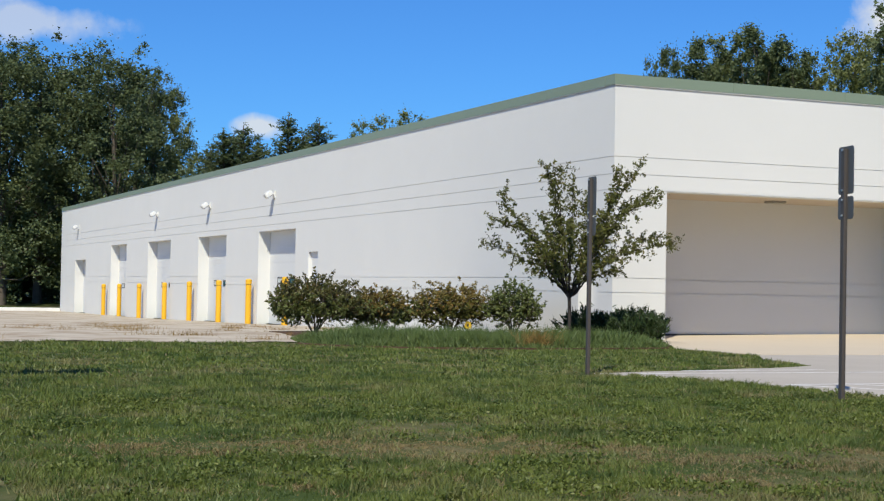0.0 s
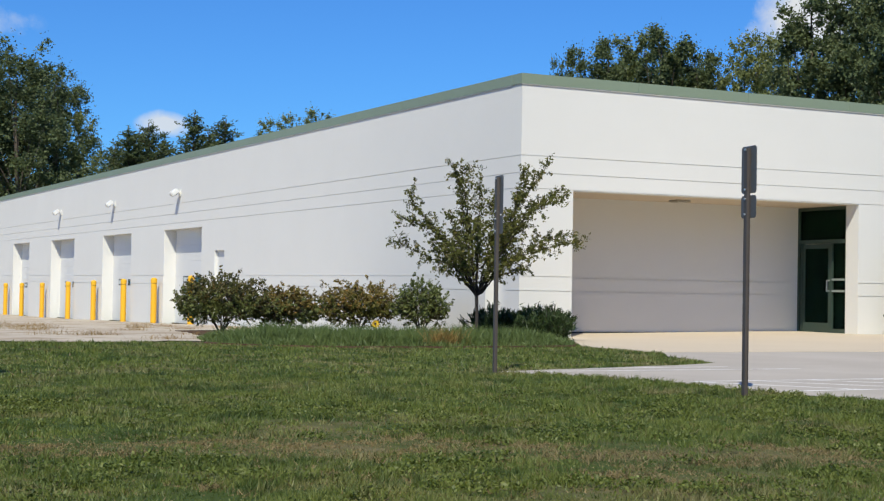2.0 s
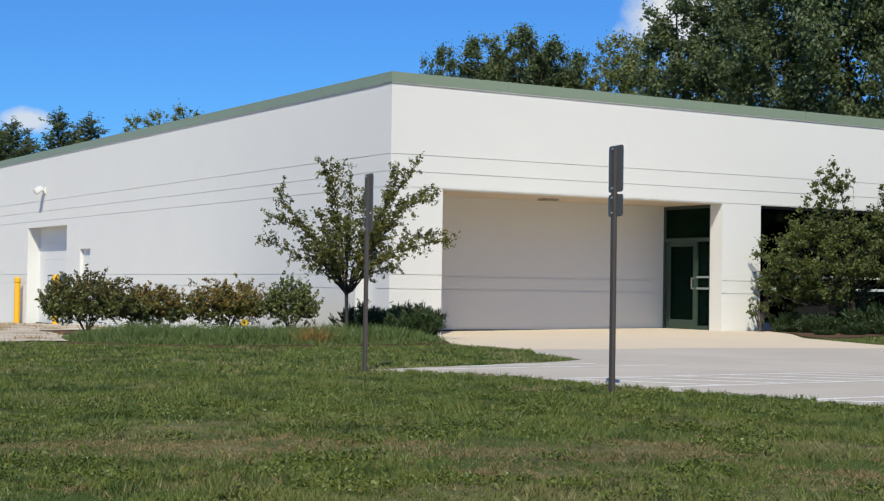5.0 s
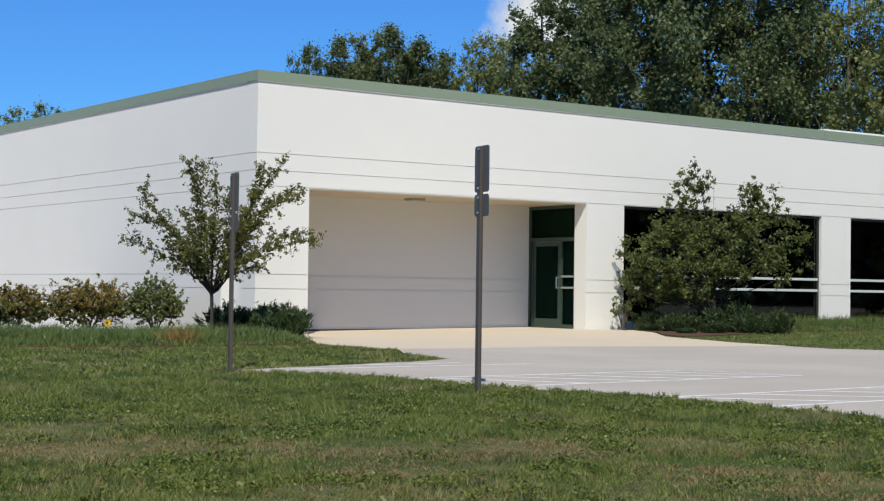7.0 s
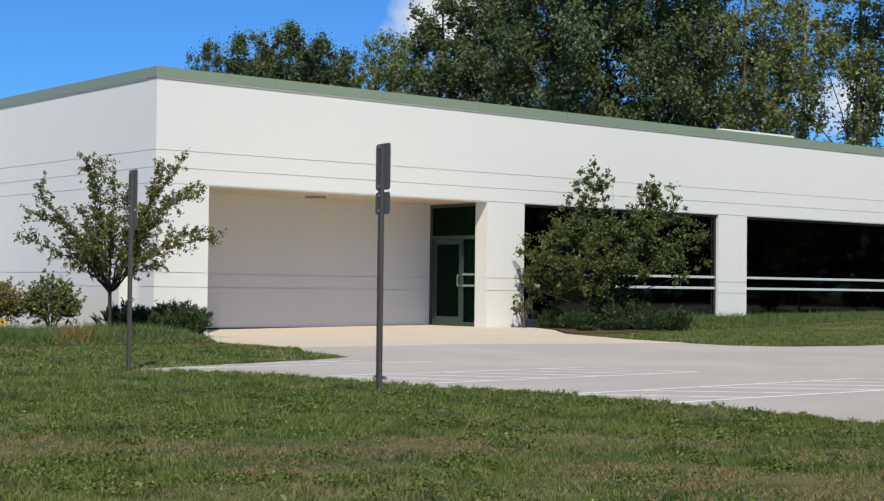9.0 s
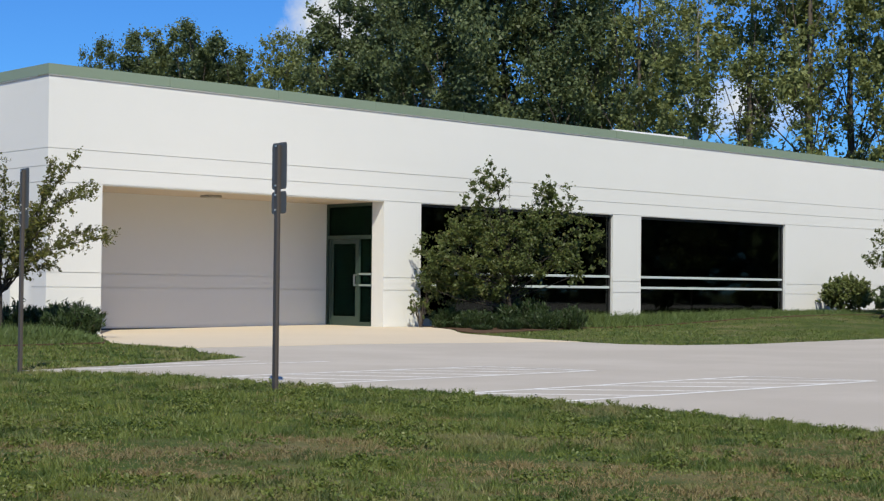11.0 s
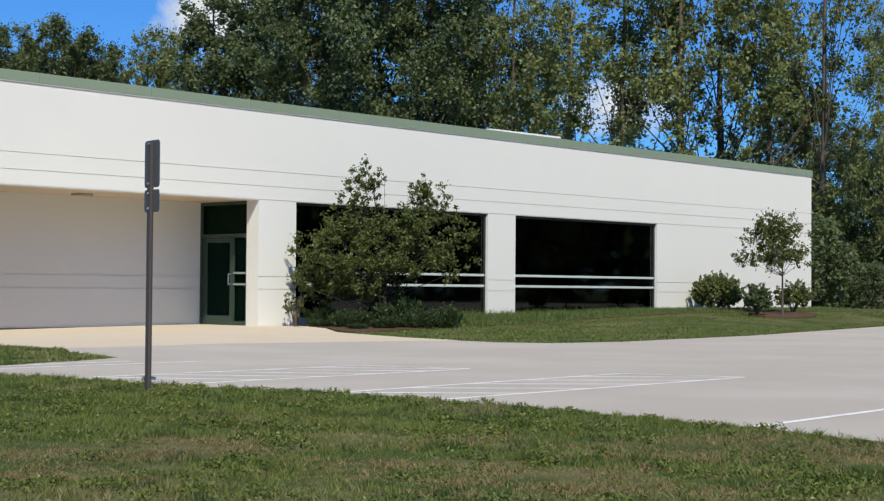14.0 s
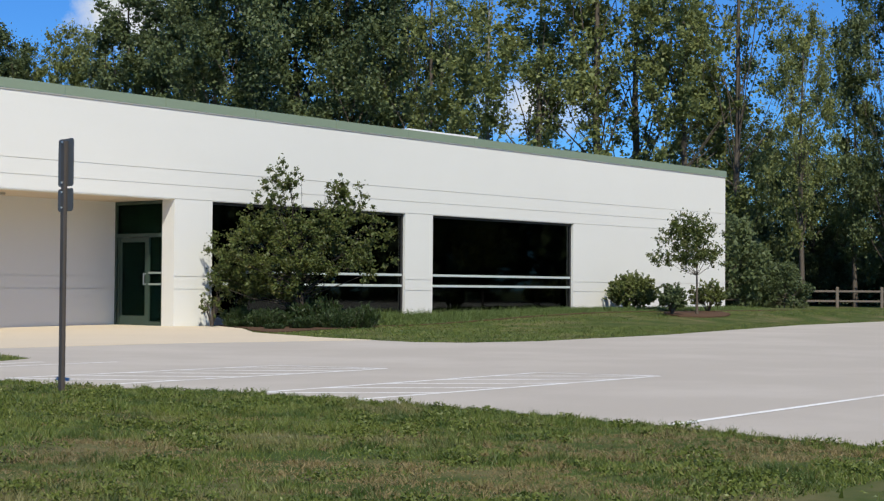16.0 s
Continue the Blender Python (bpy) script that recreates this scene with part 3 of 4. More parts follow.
first.location = (16.56, BOLLARDS[0], float(land(16.56, BOLLARDS[0])))
for y in BOLLARDS[1:]:
    copy_thing(first, pose(16.56, y, float(land(16.56, y))))


def wall_lamp():
    w = thing("wall_lamp", (0, 0, 0), "white floodlight on a short arm from the side wall", "wall lamp", "side wall lamps")
    part("wall_plate", boxed(-0.05, 0, -0.14, 0.14, -0.14, 0.14, bevel=0.015), M_LAMP, w)
    part("arm", tube(bmesh.new(), (-0.04, 0, 0), (-0.15, 0, 0.03), 0.035, 0.035, 8), M_LAMP, w)
    tilt = pose(-0.27, 0, 0.0, 0, -38, 0)
    head = boxed(-0.17, 0.16, -0.17, 0.17, -0.10, 0.10, bevel=0.03)
    bmesh.ops.transform(head, matrix=tilt, verts=head.verts)
    h = part("head", head, M_LAMP, w)
    lens = boxed(-0.14, 0.13, -0.14, 0.14, -0.108, -0.101)
    bmesh.ops.transform(lens, matrix=tilt, verts=lens.verts)
    part("lens", lens, M_LENS, h, "grey lamp lens")
    return w


lamp = wall_lamp()
lamp.location = (CX, 57.3, 4.33)
lamp.scale = (0.92, 0.92, 0.92)
for y in (67.0, 77.4, 99.9):
    copy_thing(lamp, pose(CX, y, 4.31))


def rooftop_unit():
    u = thing("rooftop_unit", (41.45, 36.0, 5.18), "pale metal rooftop air unit on the flat roof", "rooftop unit")
    part("cabinet", boxed(-1.8, 1.8, -1, 1, 0.12, 1.06, bevel=0.03), M_LAMP, u)
    part("curb", boxed(-1.7, 1.7, -0.9, 0.9, 0, 0.12), M_ROOF, u)
    lid = boxed(-1.85, 1.85, -1.05, 1.05, 1.06, 1.14, bevel=0.02)
    part("lid", lid, M_LAMP, u)


rooftop_unit()


def sign_post(x, y, top, plates, turn):
    s = thing("sign_post", (x, y, float(land(x, y))), "dark steel channel post with two sign plates seen from behind", "sign post", "parking signs")
    s.rotation_euler.z = radians(turn)
    ch = bmesh.new()      # channel section, open towards the plates
    for a in ((-0.030, 0.030, -0.018, -0.012), (-0.030, -0.024, -0.012, 0.014), (0.024, 0.030, -0.012, 0.014), (-0.042, -0.030, 0.008, 0.014), (0.030, 0.042, 0.008, 0.014)):
        box(ch, *a, -0.15, top)
    part("post", ch, M_POST, s)
    for z0, z1 in plates:
        bm = bmesh.new()
        w, r = 0.1525, 0.035
        pts = []
        for cx, cz, a0 in ((w - r, z1 - r, 0), (-w + r, z1 - r, 90), (-w + r, z0 + r, 180), (w - r, z0 + r, 270)):
            pts += [(cx + r * math.cos(radians(a0 + k * 22.5)), cz + r * math.sin(radians(a0 + k * 22.5))) for k in range(5)]
        f = bm.faces.new([bm.verts.new((px, 0.016, pz)) for px, pz in pts])
        ext = bmesh.ops.extrude_face_region(bm, geom=[f])
        for v in ext["geom"]:
            if isinstance(v, bmesh.types.BMVert):
                v.co.y += 0.004
        bmesh.ops.recalc_face_normals(bm, faces=bm.faces[:])
        plate = part("sign_plate", bm, M_PLATE, s, "grey back of a rounded sign plate")
        for z in (z0 + 0.035, z1 - 0.035):
            bolt = tube(bmesh.new(), (0, -0.03, z), (0, 0.016, z), 0.010, 0.010, 6)
            part("bolt", bolt, M_CHROME, plate, "bright bolt head")
    return s


sign_post(9.165, 12.4, 2.347, ((1.92, 2.37), (1.685, 1.90)), -99.5)
sign_post(8.6, 16.42, 2.27, ((1.84, 2.29), (1.61, 1.82)), -99)


# ---- plants ----
def leaves(rng, centres, radii, counts, size, flat=0.0, slim=0.55, squash=1.0, sides=4, soft=0.0):
    """Rhombic leaves scattered in lumps; flat pulls their faces upward."""
    c = np.repeat(np.asarray(centres), counts, axis=0)
    r = np.repeat(np.asarray(radii), counts)
    n = len(c)
    d = rng.normal(size=(n, 3))
    d /= np.linalg.norm(d, axis=1)[:, None]
    reach = np.abs(rng.normal(size=n)) * soft + 0.1 if soft else rng.random(n) ** 0.45
    p = c + d * (r * reach)[:, None] * np.array([1, 1, squash])
    nrm = rng.normal(size=(n, 3)) + np.array([0, 0, flat])
    nrm /= np.linalg.norm(nrm, axis=1)[:, None]
    u = np.cross(nrm, rng.normal(size=(n, 3)))
    u /= np.linalg.norm(u, axis=1)[:, None]
    v = np.cross(nrm, u)
    s = size * rng.uniform(0.6, 1.35, n)[:, None]
    quad = np.stack([p - u * s * 0.5, p + v * s * slim * 0.5, p + u * s * 0.5, p - v * s * slim * 0.5], 1)
    if sides == 3:
        quad = quad[:, (0, 1, 2)] + v[:, None] * s[:, None] * slim * np.array([-0.25, 0.25, -0.25])[None, :, None]
    return quad.reshape(-1, 3), np.arange(sides * n).reshape(-1, sides)


def tubes(paths, sides=5):
    """Tapered round limbs along paths of (point, radius)."""
    verts, faces = [], []
    ang = np.arange(sides) * math.tau / sides
    for path in paths:
        for i, (p, r) in enumerate(path):
            q = path[min(i + 1, len(path) - 1)][0] - path[max(i - 1, 0)][0]
            q = q / (np.linalg.norm(q) + 1e-9)
            a = np.cross(q, (0.31, 0.9, 0.17))
            a /= np.linalg.norm(a) + 1e-9
            b = np.cross(q, a)
            base = len(verts)
            verts.extend(p + r * (math.cos(t) * a + math.sin(t) * b) for t in ang)
            if i:
                for k in range(sides):
                    faces.append((base - sides + k, base - sides + (k + 1) % sides, base + (k + 1) % sides, base + k))
    return np.array(verts), np.array(faces)


def grow(name, seed, height, fork, girth, lumps, per_lump, leaf, mat_leaf, mat_bark, label, category, group="", twigs=2, trunk_top=0.8, lean=0.04, flat=0.3, slim=0.55, sides=4, limb=0.42, soft=0.0, every=1):
    """A tree or bush: tapered stem, limbs that reach each lump of leaves, twigs. lumps: (centre, radius) pairs."""
    rng = np.random.default_rng(seed)
    e = thing(name, (0, 0, 0), label, category, group)
    steps = 7
    axis = []
    wander = np.zeros(3)
    for i in range(steps + 1):
        k = i / steps
        axis.append((np.array([0, 0, height * trunk_top * k]) + wander, girth * (1 - 0.86 * k) + 0.25 * girth * max(0, 0.12 - k) / 0.12))
        wander = wander + rng.normal(size=3) * np.array([1, 1, 0]) * lean * height / steps
    axis[0] = (axis[0][0] - np.array([0, 0, 0.1]), axis[0][1])
    paths = [axis]
    for c, r in lumps[::every]:
        c = np.asarray(c, float)
        z0 = min(max(fork, c[2] * rng.uniform(0.35, 0.7)), height * trunk_top * 0.95)
        k = z0 / (height * trunk_top) * steps
        i = min(int(k), steps - 1)
        start = axis[i][0] + (axis[i + 1][0] - axis[i][0]) * (k - i)
        r0 = max(0.006, axis[i][1] * limb)
        mid = start * 0.45 + c * 0.55 + rng.normal(size=3) * 0.05 * height * 0.4 + np.array([0, 0, -0.02 * height])
        paths.append([(start, r0), (mid, r0 * 0.6), (c, r0 * 0.3), (c + (c - mid) * (0.4 if every == 1 else 0.05), r0 * 0.1)])
        for _ in range(twigs):
            tip = c + rng.normal(size=3) * r * 0.6
            paths.append([(mid * 0.4 + c * 0.6, r0 * 0.3), (tip, r0 * 0.08)])
    v, f = tubes(paths, 4 if len(lumps) > 70 else 5)
    raw_mesh("trunk", v, f, mat_bark, e).data.shade_smooth()
    counts = np.maximum(8, (per_lump * np.array([r for _, r in lumps]) ** 2 / np.mean([r ** 2 for _, r in lumps]))).astype(int)
    v, f = leaves(rng, [c for c, _ in lumps], [r for _, r in lumps], counts, leaf, flat, slim, 1.0, sides, soft)
    raw_mesh("crown", v, f, mat_leaf, e)
    return e


def crown_lumps(seed, n, z0, z1, rad, r_lump, profile, hollow=0.5):
    """Lumps inside a crown whose half width follows profile(k), k from foot to top."""
    rng = np.random.default_rng(seed)
    res = []
    for i in range(n):
        k = (i + rng.random()) / n
        a = i * 2.4 + rng.uniform(-0.5, 0.5)
        d = rad * profile(k) * (hollow + (1 - hollow) * rng.random() ** 0.5) * rng.uniform(0.75, 1.15)
        res.append(((d * math.cos(a), d * math.sin(a), z0 + (z1 - z0) * k), r_lump * rng.uniform(0.6, 1.3)))
    return res


oval = lambda k: math.sqrt(max(0.04, 1 - (2 * k - 0.85) ** 2 / 1.35))
blunt = lambda k: math.sqrt(max(0.12, 1 - (2 * k - 1) ** 4))
dome = lambda k: math.sqrt(max(0.03, 1 - (k * 0.97) ** 2))


def place(ob, x, y, turn=0, scale=1.0, tall=1.0):
    z = float(land(x, y))
    own = ob.scale      # a copy keeps it
    return copy_thing(ob, Matrix.LocRotScale((x, y, z), Euler((0, 0, radians(turn))), (scale / own.x, scale / own.y, scale * tall / own.z)))


def settle(ob, x, y, turn=0, scale=1.0, tall=1.0):
    ob.matrix_basis = Matrix.LocRotScale((x, y, float(land(x, y))), Euler((0, 0, radians(turn))), (scale, scale, scale * tall))
    return ob


def bunches(seed, boughs, per, z0, z1, rad, spread, r_lump, profile, hollow=0.35):
    """Lumps gathered round separate rising boughs, with air between them."""
    rng = np.random.default_rng(seed + 500)
    res = []
    for c, _ in crown_lumps(seed, boughs, z0, z1, rad, 1.0, profile, hollow):
        wide = spread * rng.uniform(0.6, 1.3)
        for _ in range(per):
            res.append((tuple(np.array(c) + rng.normal(size=3) * np.array([0.8, 0.8, 1.15]) * wide), r_lump * rng.uniform(0.5, 1.4)))
    return res


def sprays(rng, feet, ways, length, per, leaf, loose, flat=0.4, slim=0.5):
    """Leaves strung along short twigs that start at feet and run along ways."""
    n = len(feet)
    k = rng.random((n, per, 1)) ** 0.8
    p = feet[:, None] + ways[:, None] * length[:, None, None] * k
    p = p.reshape(-1, 3)
    return leaves(rng, p, np.full(len(p), loose), np.ones(len(p), int), leaf, flat, slim)


def unit(v):
    return v / (np.linalg.norm(v, axis=-1, keepdims=True) + 1e-9)


# tall trees behind the building, five kinds of growth, then copies
BIG = []
KINDS = ((19, 9, 3.9, 1.0, 0.66, 105, M_LEAF_BIG, M_BARK, 3.6), (30, 9, 3.5, 1.0, 0.72, 125, M_LEAF_DARK, M_BARK, 3.0), (32, 9, 4.2, 1.05, 0.72, 125, M_LEAF_DARK, M_BARK, 3.0),
         (15, 9, 3.9, 1.0, 0.64, 92, M_LEAF_BIG, M_PALEBARK, 3.6), (16, 9, 4.1, 1.05, 0.66, 96, M_LEAF_BIG, M_BARK, 3.6), (19, 9, 3.0, 0.9, 0.66, 110, M_LEAF_BIG, M_BARK, 5.2),
         (30, 8, 2.0, 0.50, 0.52, 110, M_LEAF_DARK, M_BARK, 3.0), (26, 8, 2.1, 0.55, 0.52, 100, M_LEAF_BIG, M_BARK, 3.0))
for i, (boughs, per, rad, spread, r, n, mat, bark, foot) in enumerate(KINDS):
    BIG.append(grow("tree", 40 + i, 20, foot * 0.7, 0.28, bunches(60 + i, boughs, per, foot, 18.8, rad, spread, r, blunt if i > 5 else oval), n, 0.185, mat, bark,
                    "tall broadleaf tree behind the white building", "tree", "tall trees behind the building", twigs=0, trunk_top=0.88, flat=0.6, slim=0.8, sides=3, limb=0.22, soft=0.62, every=per))
# heading, distance, height, kind, width against height
WEST_TREES = [(10.6, 127, 19.9, 2, 1.2), (8.2, 131, 20.3, 2, 1.25), (5.6, 128, 20.1, 0, 1.3), (9.4, 142, 20.7, 2, 1.2), (6.8, 146, 21.3, 2, 1.25), (3.4, 132, 20.5, 2, 1.3), (12.0, 134, 18.8, 2, 0.9), (12.75, 130, 15.3, 0, 0.75), (11.3, 138, 19.4, 1, 1.1), (7.0, 126, 19.4, 1, 1.2)]
FAR_TREES = [(30.15, 150, 24.6, 6, 0.72), (31.55, 144, 24.5, 6, 1.05), (32.5, 146, 25.0, 7, 1.1), (33.5, 142, 25.2, 6, 1.1), (34.5, 144, 24.1, 6, 1.1), (35.15, 148, 23.7, 6, 0.8), (36.4, 144, 24.0, 7, 0.85), (36.95, 142, 24.2, 7, 0.9), (37.6, 146, 24.5, 7, 1.0), (32.0, 156, 23.9, 6, 1.15), (33.9, 154, 24.3, 6, 1.2), (31.0, 158, 21.8, 6, 1.0)]
MIDDLE_TREES = [(38.5, 124, 25.2, 6, 1.1), (40.4, 122, 25.6, 6, 1.25), (39.5, 134, 22.6, 7, 0.8), (41.6, 118, 27.0, 2, 0.86), (43.3, 114, 26.2, 2, 1.1), (44.8, 110, 26.2, 1, 1.15), (46.4, 108, 34.2, 2, 0.74), (47.8, 106, 25.0, 2, 1.05), (42.4, 130, 35.8, 2, 0.6), (48.0, 124, 26.4, 4, 0.8)]
EAST_TREES = [(49.4, 102, 27.2, 4, 0.76), (51.4, 98, 22.8, 3, 1.0), (53.2, 97, 22.9, 0, 1.17), (55.2, 96, 30.2, 4, 0.8), (56.8, 98, 24.8, 0, 1.05), (58.4, 95, 23.3, 0, 1.05), (60.4, 94, 28.4, 4, 0.68), (62.5, 88, 16.6, 5, 0.72), (64.3, 96, 17.5, 5, 0.62), (60.9, 104, 12.0, 2, 1.1), (62.0, 112, 11.5, 1, 1.3), (64.2, 114, 10.4, 2, 1.3), (66.6, 112, 12.0, 1, 1.3), (59.6, 108, 14.0, 2, 1.0), (65.4, 95, 22.3, 2, 0.74), (68, 95, 18.4, 1, 1.5), (65.4, 112, 10.1, 1, 1.82), (62.9, 108, 10.1, 1, 1.82)]
used = set()
for az, dist, h, kind, wide in (*WEST_TREES, *FAR_TREES, *MIDDLE_TREES, *EAST_TREES):
    d = heading(az, 0) * dist
    turn, s = (az * 37) % 360, h / 20
    (place if kind in used else settle)(BIG[kind], d.x, d.y, turn, s * wide, 1 / wide)
    used.add(kind)
# treetops that rise over the long roof
def pine(seed):
    """A ragged evergreen with upswept branches, wider and thinner towards the foot."""
    rng = np.random.default_rng(seed)
    e = thing("conifer", (0, 0, 0), "dark pointed evergreen rising behind the roof", "tree", "treetops over the roof")
    paths = [[(np.array([0, 0, -0.1]), 0.28), (np.array([0.1, 0, 10.0]), 0.17), (np.array([0, 0.1, 19.6]), 0.03)]]
    feet, ways, lengths = [np.array([0, 0, 18.6])], [np.array([0, 0, 1.0])], [1.4]
    for i in range(150):
        z = 2.0 + 17.0 * (i / 150) ** 0.9
        a, up = i * 2.4 + rng.normal() * 0.3, radians(rng.uniform(18, 50))
        way = np.array([math.cos(a) * math.cos(up), math.sin(a) * math.cos(up), math.sin(up)])
        reach = (0.35 + 0.24 * (19.6 - z)) * rng.uniform(0.5, 1.15)
        reach = min(reach, 3.4)
        start = np.array([0, 0, z])
        paths.append([(start, 0.05), (start + way * reach, 0.01)])
        for k in np.arange(0.25, 1.01, 0.5 / max(reach, 0.5)):
            for _ in range(3):
                feet.append(start + way * reach * k)
                ways.append(unit(way + rng.normal(size=3) * 0.45 + np.array([0, 0, 0.35])))
                lengths.append(rng.uniform(0.5, 0.95))
    v, f = tubes(paths, 4)
    raw_mesh("trunk", v, f, M_BARK, e)
    v, f = sprays(rng, np.array(feet), np.array(ways), np.array(lengths), 9, 0.30, 0.10, 0.0, 0.3)
    raw_mesh("crown", v, f, M_LEAF_DARK, e)
    return e


conifer = pine(71)
for i, (az, dist, h, wide) in enumerate(((14.5, 150, 15.6, 2.0), (15.25, 152, 16.2, 1.9), (16.8, 150, 17.0, 1.7), (17.85, 152, 16.7, 2.0), (14.0, 156, 14.4, 1.9), (15.75, 156, 15.0, 1.7), (17.35, 156, 15.8, 1.9), (14.9, 154, 15.6, 1.8))):
    d = heading(az, 0) * dist
    (place if i else settle)(conifer, d.x, d.y, i * 70, h / 20 * wide, 1 / wide)
for az, dist, h, kind in ((19.5, 170, 18.7, 7), (20.35, 172, 19.5, 7), (21.15, 170, 19.9, 7)):
    d = heading(az, 0) * dist
    place(BIG[kind], d.x, d.y, az * 50, h / 20)

# undergrowth at the foot of the tall trees
scrub = grow("bush", 81, 3, 0.3, 0.06, crown_lumps(82, 50, 0.2, 3.2, 2.0, 0.5, dome, 0.45), 170, 0.16, M_LEAF_DARK, M_BARK, "dark leafy undergrowth bush at the wood's edge", "bush", "undergrowth", trunk_top=0.7, slim=0.8, sides=3)
SCRUB = [(59.7, 76, 1.1), (58.3, 84, 1.1), (60.7, 82, 0.8), (61.9, 77, 0.55), (62.9, 106, 0.8), (64.2, 108, 0.9), (65.5, 106, 1.0), (67, 104, 1.2), (59.2, 94, 1.6), (61.6, 106, 1.2), (63.6, 118, 1.4), (66.2, 118, 1.4), (57.2, 88, 1.4), (60.4, 100, 1.5),
         (4, 140, 2.2), (6.2, 138, 2.2), (8.2, 138, 2.4), (10.0, 136, 2.2), (7.4, 150, 2.6), (2, 140, 2.4)]
# enlarged scrub added unseen behind the camera, a dark belt for the windows to mirror
SCRUB += [(98 + 8.6 * i, 105 + (i * 37) % 17, 6.2 + (i * 5) % 3) for i in range(10)]
for i, (az, dist, s) in enumerate(SCRUB):
    d = heading(az, 0) * dist
    (place if i else settle)(scrub, d.x, d.y, i * 83, s * 1.1)

# crabapple by the corner
def limb_tree(seed, fork, girth, limbs, leaf, mat, bark, label, per=13, twig=0.26, step=0.055, bare_part=0.3):
    """A small open tree: a stem, then limbs given as bent lines of (x, z) with a depth, leafy twigs all along them."""
    rng = np.random.default_rng(seed)
    e = thing("crabapple_tree", (0, 0, 0), label, "tree", "small garden trees")
    paths = [[(np.array([0, 0, -0.1]), girth * 1.3), (np.array([0.0, 0, 0.08]), girth), (np.array([0.015, 0.01, fork * 0.5]), girth * 0.8), (np.array([0, 0.01, fork]), girth * 0.78)]]
    feet, ways, lengths = [], [], []
    for depth, *line in limbs:
        pts = [np.array([0, 0.01, fork - 0.03])]
        n = len(line)
        for i, (x, z) in enumerate(line):
            pts.append(np.array([x, depth * (i + 1) / n, z]) + rng.normal(size=3) * 0.02)
        spans = [np.linalg.norm(b - a) for a, b in zip(pts, pts[1:])]
        total = sum(spans)
        path, run = [], 0.0
        for a, b, span in zip(pts, pts[1:], spans):
            m = max(2, int(span / step))
            for i in range(m):
                k = (run + span * i / m) / total
                p = a + (b - a) * i / m + rng.normal(size=3) * 0.012 * (k > 0.05)
                path.append((p, girth * (0.46 - 0.42 * k)))
                if k > bare_part:
                    for _ in range(2):
                        feet.append(p)
                        ways.append(unit(unit(b - a) * 0.45 + rng.normal(size=3) * 0.75 + np.array([0, 0, 0.25])))
                        lengths.append(twig * rng.uniform(0.35, 1.15) * (1.1 - 0.45 * k))
            run += span
        path.append((pts[-1], girth * 0.04))
        paths.append(path)
    feet, ways, lengths = np.array(feet), np.array(ways), np.array(lengths)
    for f, w, l in zip(feet[::2], ways[::2], lengths[::2]):
        paths.append([(f, 0.006), (f + w * l, 0.002)])
    v, f = tubes(paths)
    raw_mesh("trunk", v, f, bark, e).data.shade_smooth()
    v, f = sprays(rng, feet, ways, lengths, per, leaf, 0.055)
    raw_mesh("crown", v, f, mat, e)
    return e


# limbs of the corner tree: depth of the tip, then bends and tip as (sideways, up)
CRAB_LIMBS = [(0.2, (-0.45, 1.45), (-0.88, 1.62), (-1.35, 1.80), (-1.66, 1.92)), (-0.3, (-0.35, 1.5), (-0.85, 2.15), (-1.28, 2.30), (-1.50, 2.38)), (-0.2, (-0.35, 1.6), (-0.90, 2.25), (-1.25, 2.62), (-1.30, 2.98)),
              (0.1, (-0.15, 1.7), (-0.30, 2.75), (-0.45, 3.15), (-0.50, 3.48)), (0.3, (-0.1, 1.8), (-0.25, 2.85), (-0.40, 3.2), (-0.08, 3.44)), (-0.2, (0.0, 1.8), (0.02, 2.6), (0.0, 3.14)),
              (0.2, (0.3, 1.7), (0.75, 2.65), (1.05, 3.05), (1.36, 3.52)), (-0.3, (0.3, 1.6), (0.75, 2.6), (0.9, 3.0), (0.85, 3.38)), (-0.3, (0.35, 1.6), (0.9, 2.4), (1.3, 2.65), (1.70, 2.82)), (0.3, (0.4, 1.7), (1.0, 2.55), (1.52, 3.0)),
              (-0.2, (0.4, 1.35), (0.9, 1.70), (1.35, 1.88), (2.02, 2.05)), (0.25, (0.4, 1.4), (0.85, 1.75), (1.3, 2.05), (1.75, 2.1)), (0.3, (0.35, 1.2), (0.7, 1.38), (1.02, 1.44)), (-0.1, (-0.3, 1.2), (-0.55, 1.36), (-0.80, 1.38)),
              (0.9, (-0.25, 1.5), (-0.45, 2.1)), (0.9, (0.3, 1.6), (0.55, 2.35)), (-0.9, (-0.2, 1.5), (-0.5, 1.9)), (-0.9, (0.25, 1.5), (0.5, 2.2)), (1.0, (0.0, 1.6), (0.05, 2.4)), (-1.0, (0.0, 1.5), (0.0, 2.3)),
              (0.5, (-0.25, 1.6), (-0.55, 2.5)), (-0.5, (0.2, 1.7), (0.35, 2.8)), (0.6, (-0.35, 1.4), (-0.80, 1.85)), (-0.6, (0.35, 1.35), (0.75, 1.62)), (0.1, (0.3, 1.5), (0.7, 2.1), (0.95, 2.3)), (-0.4, (-0.3, 1.4), (-0.6, 1.7)), (0.6, (-0.1, 1.3), (-0.3, 1.55)), (-0.6, (0.15, 1.35), (0.3, 1.6))]
crab = limb_tree(12, 0.90, 0.046, CRAB_LIMBS, 0.064, M_LEAF_CRAB, M_DARKBARK, "small open crabapple tree with thin yellowing leaves", per=16, twig=0.40, bare_part=0.36)
settle(crab, 13.98, 27.5, -27)
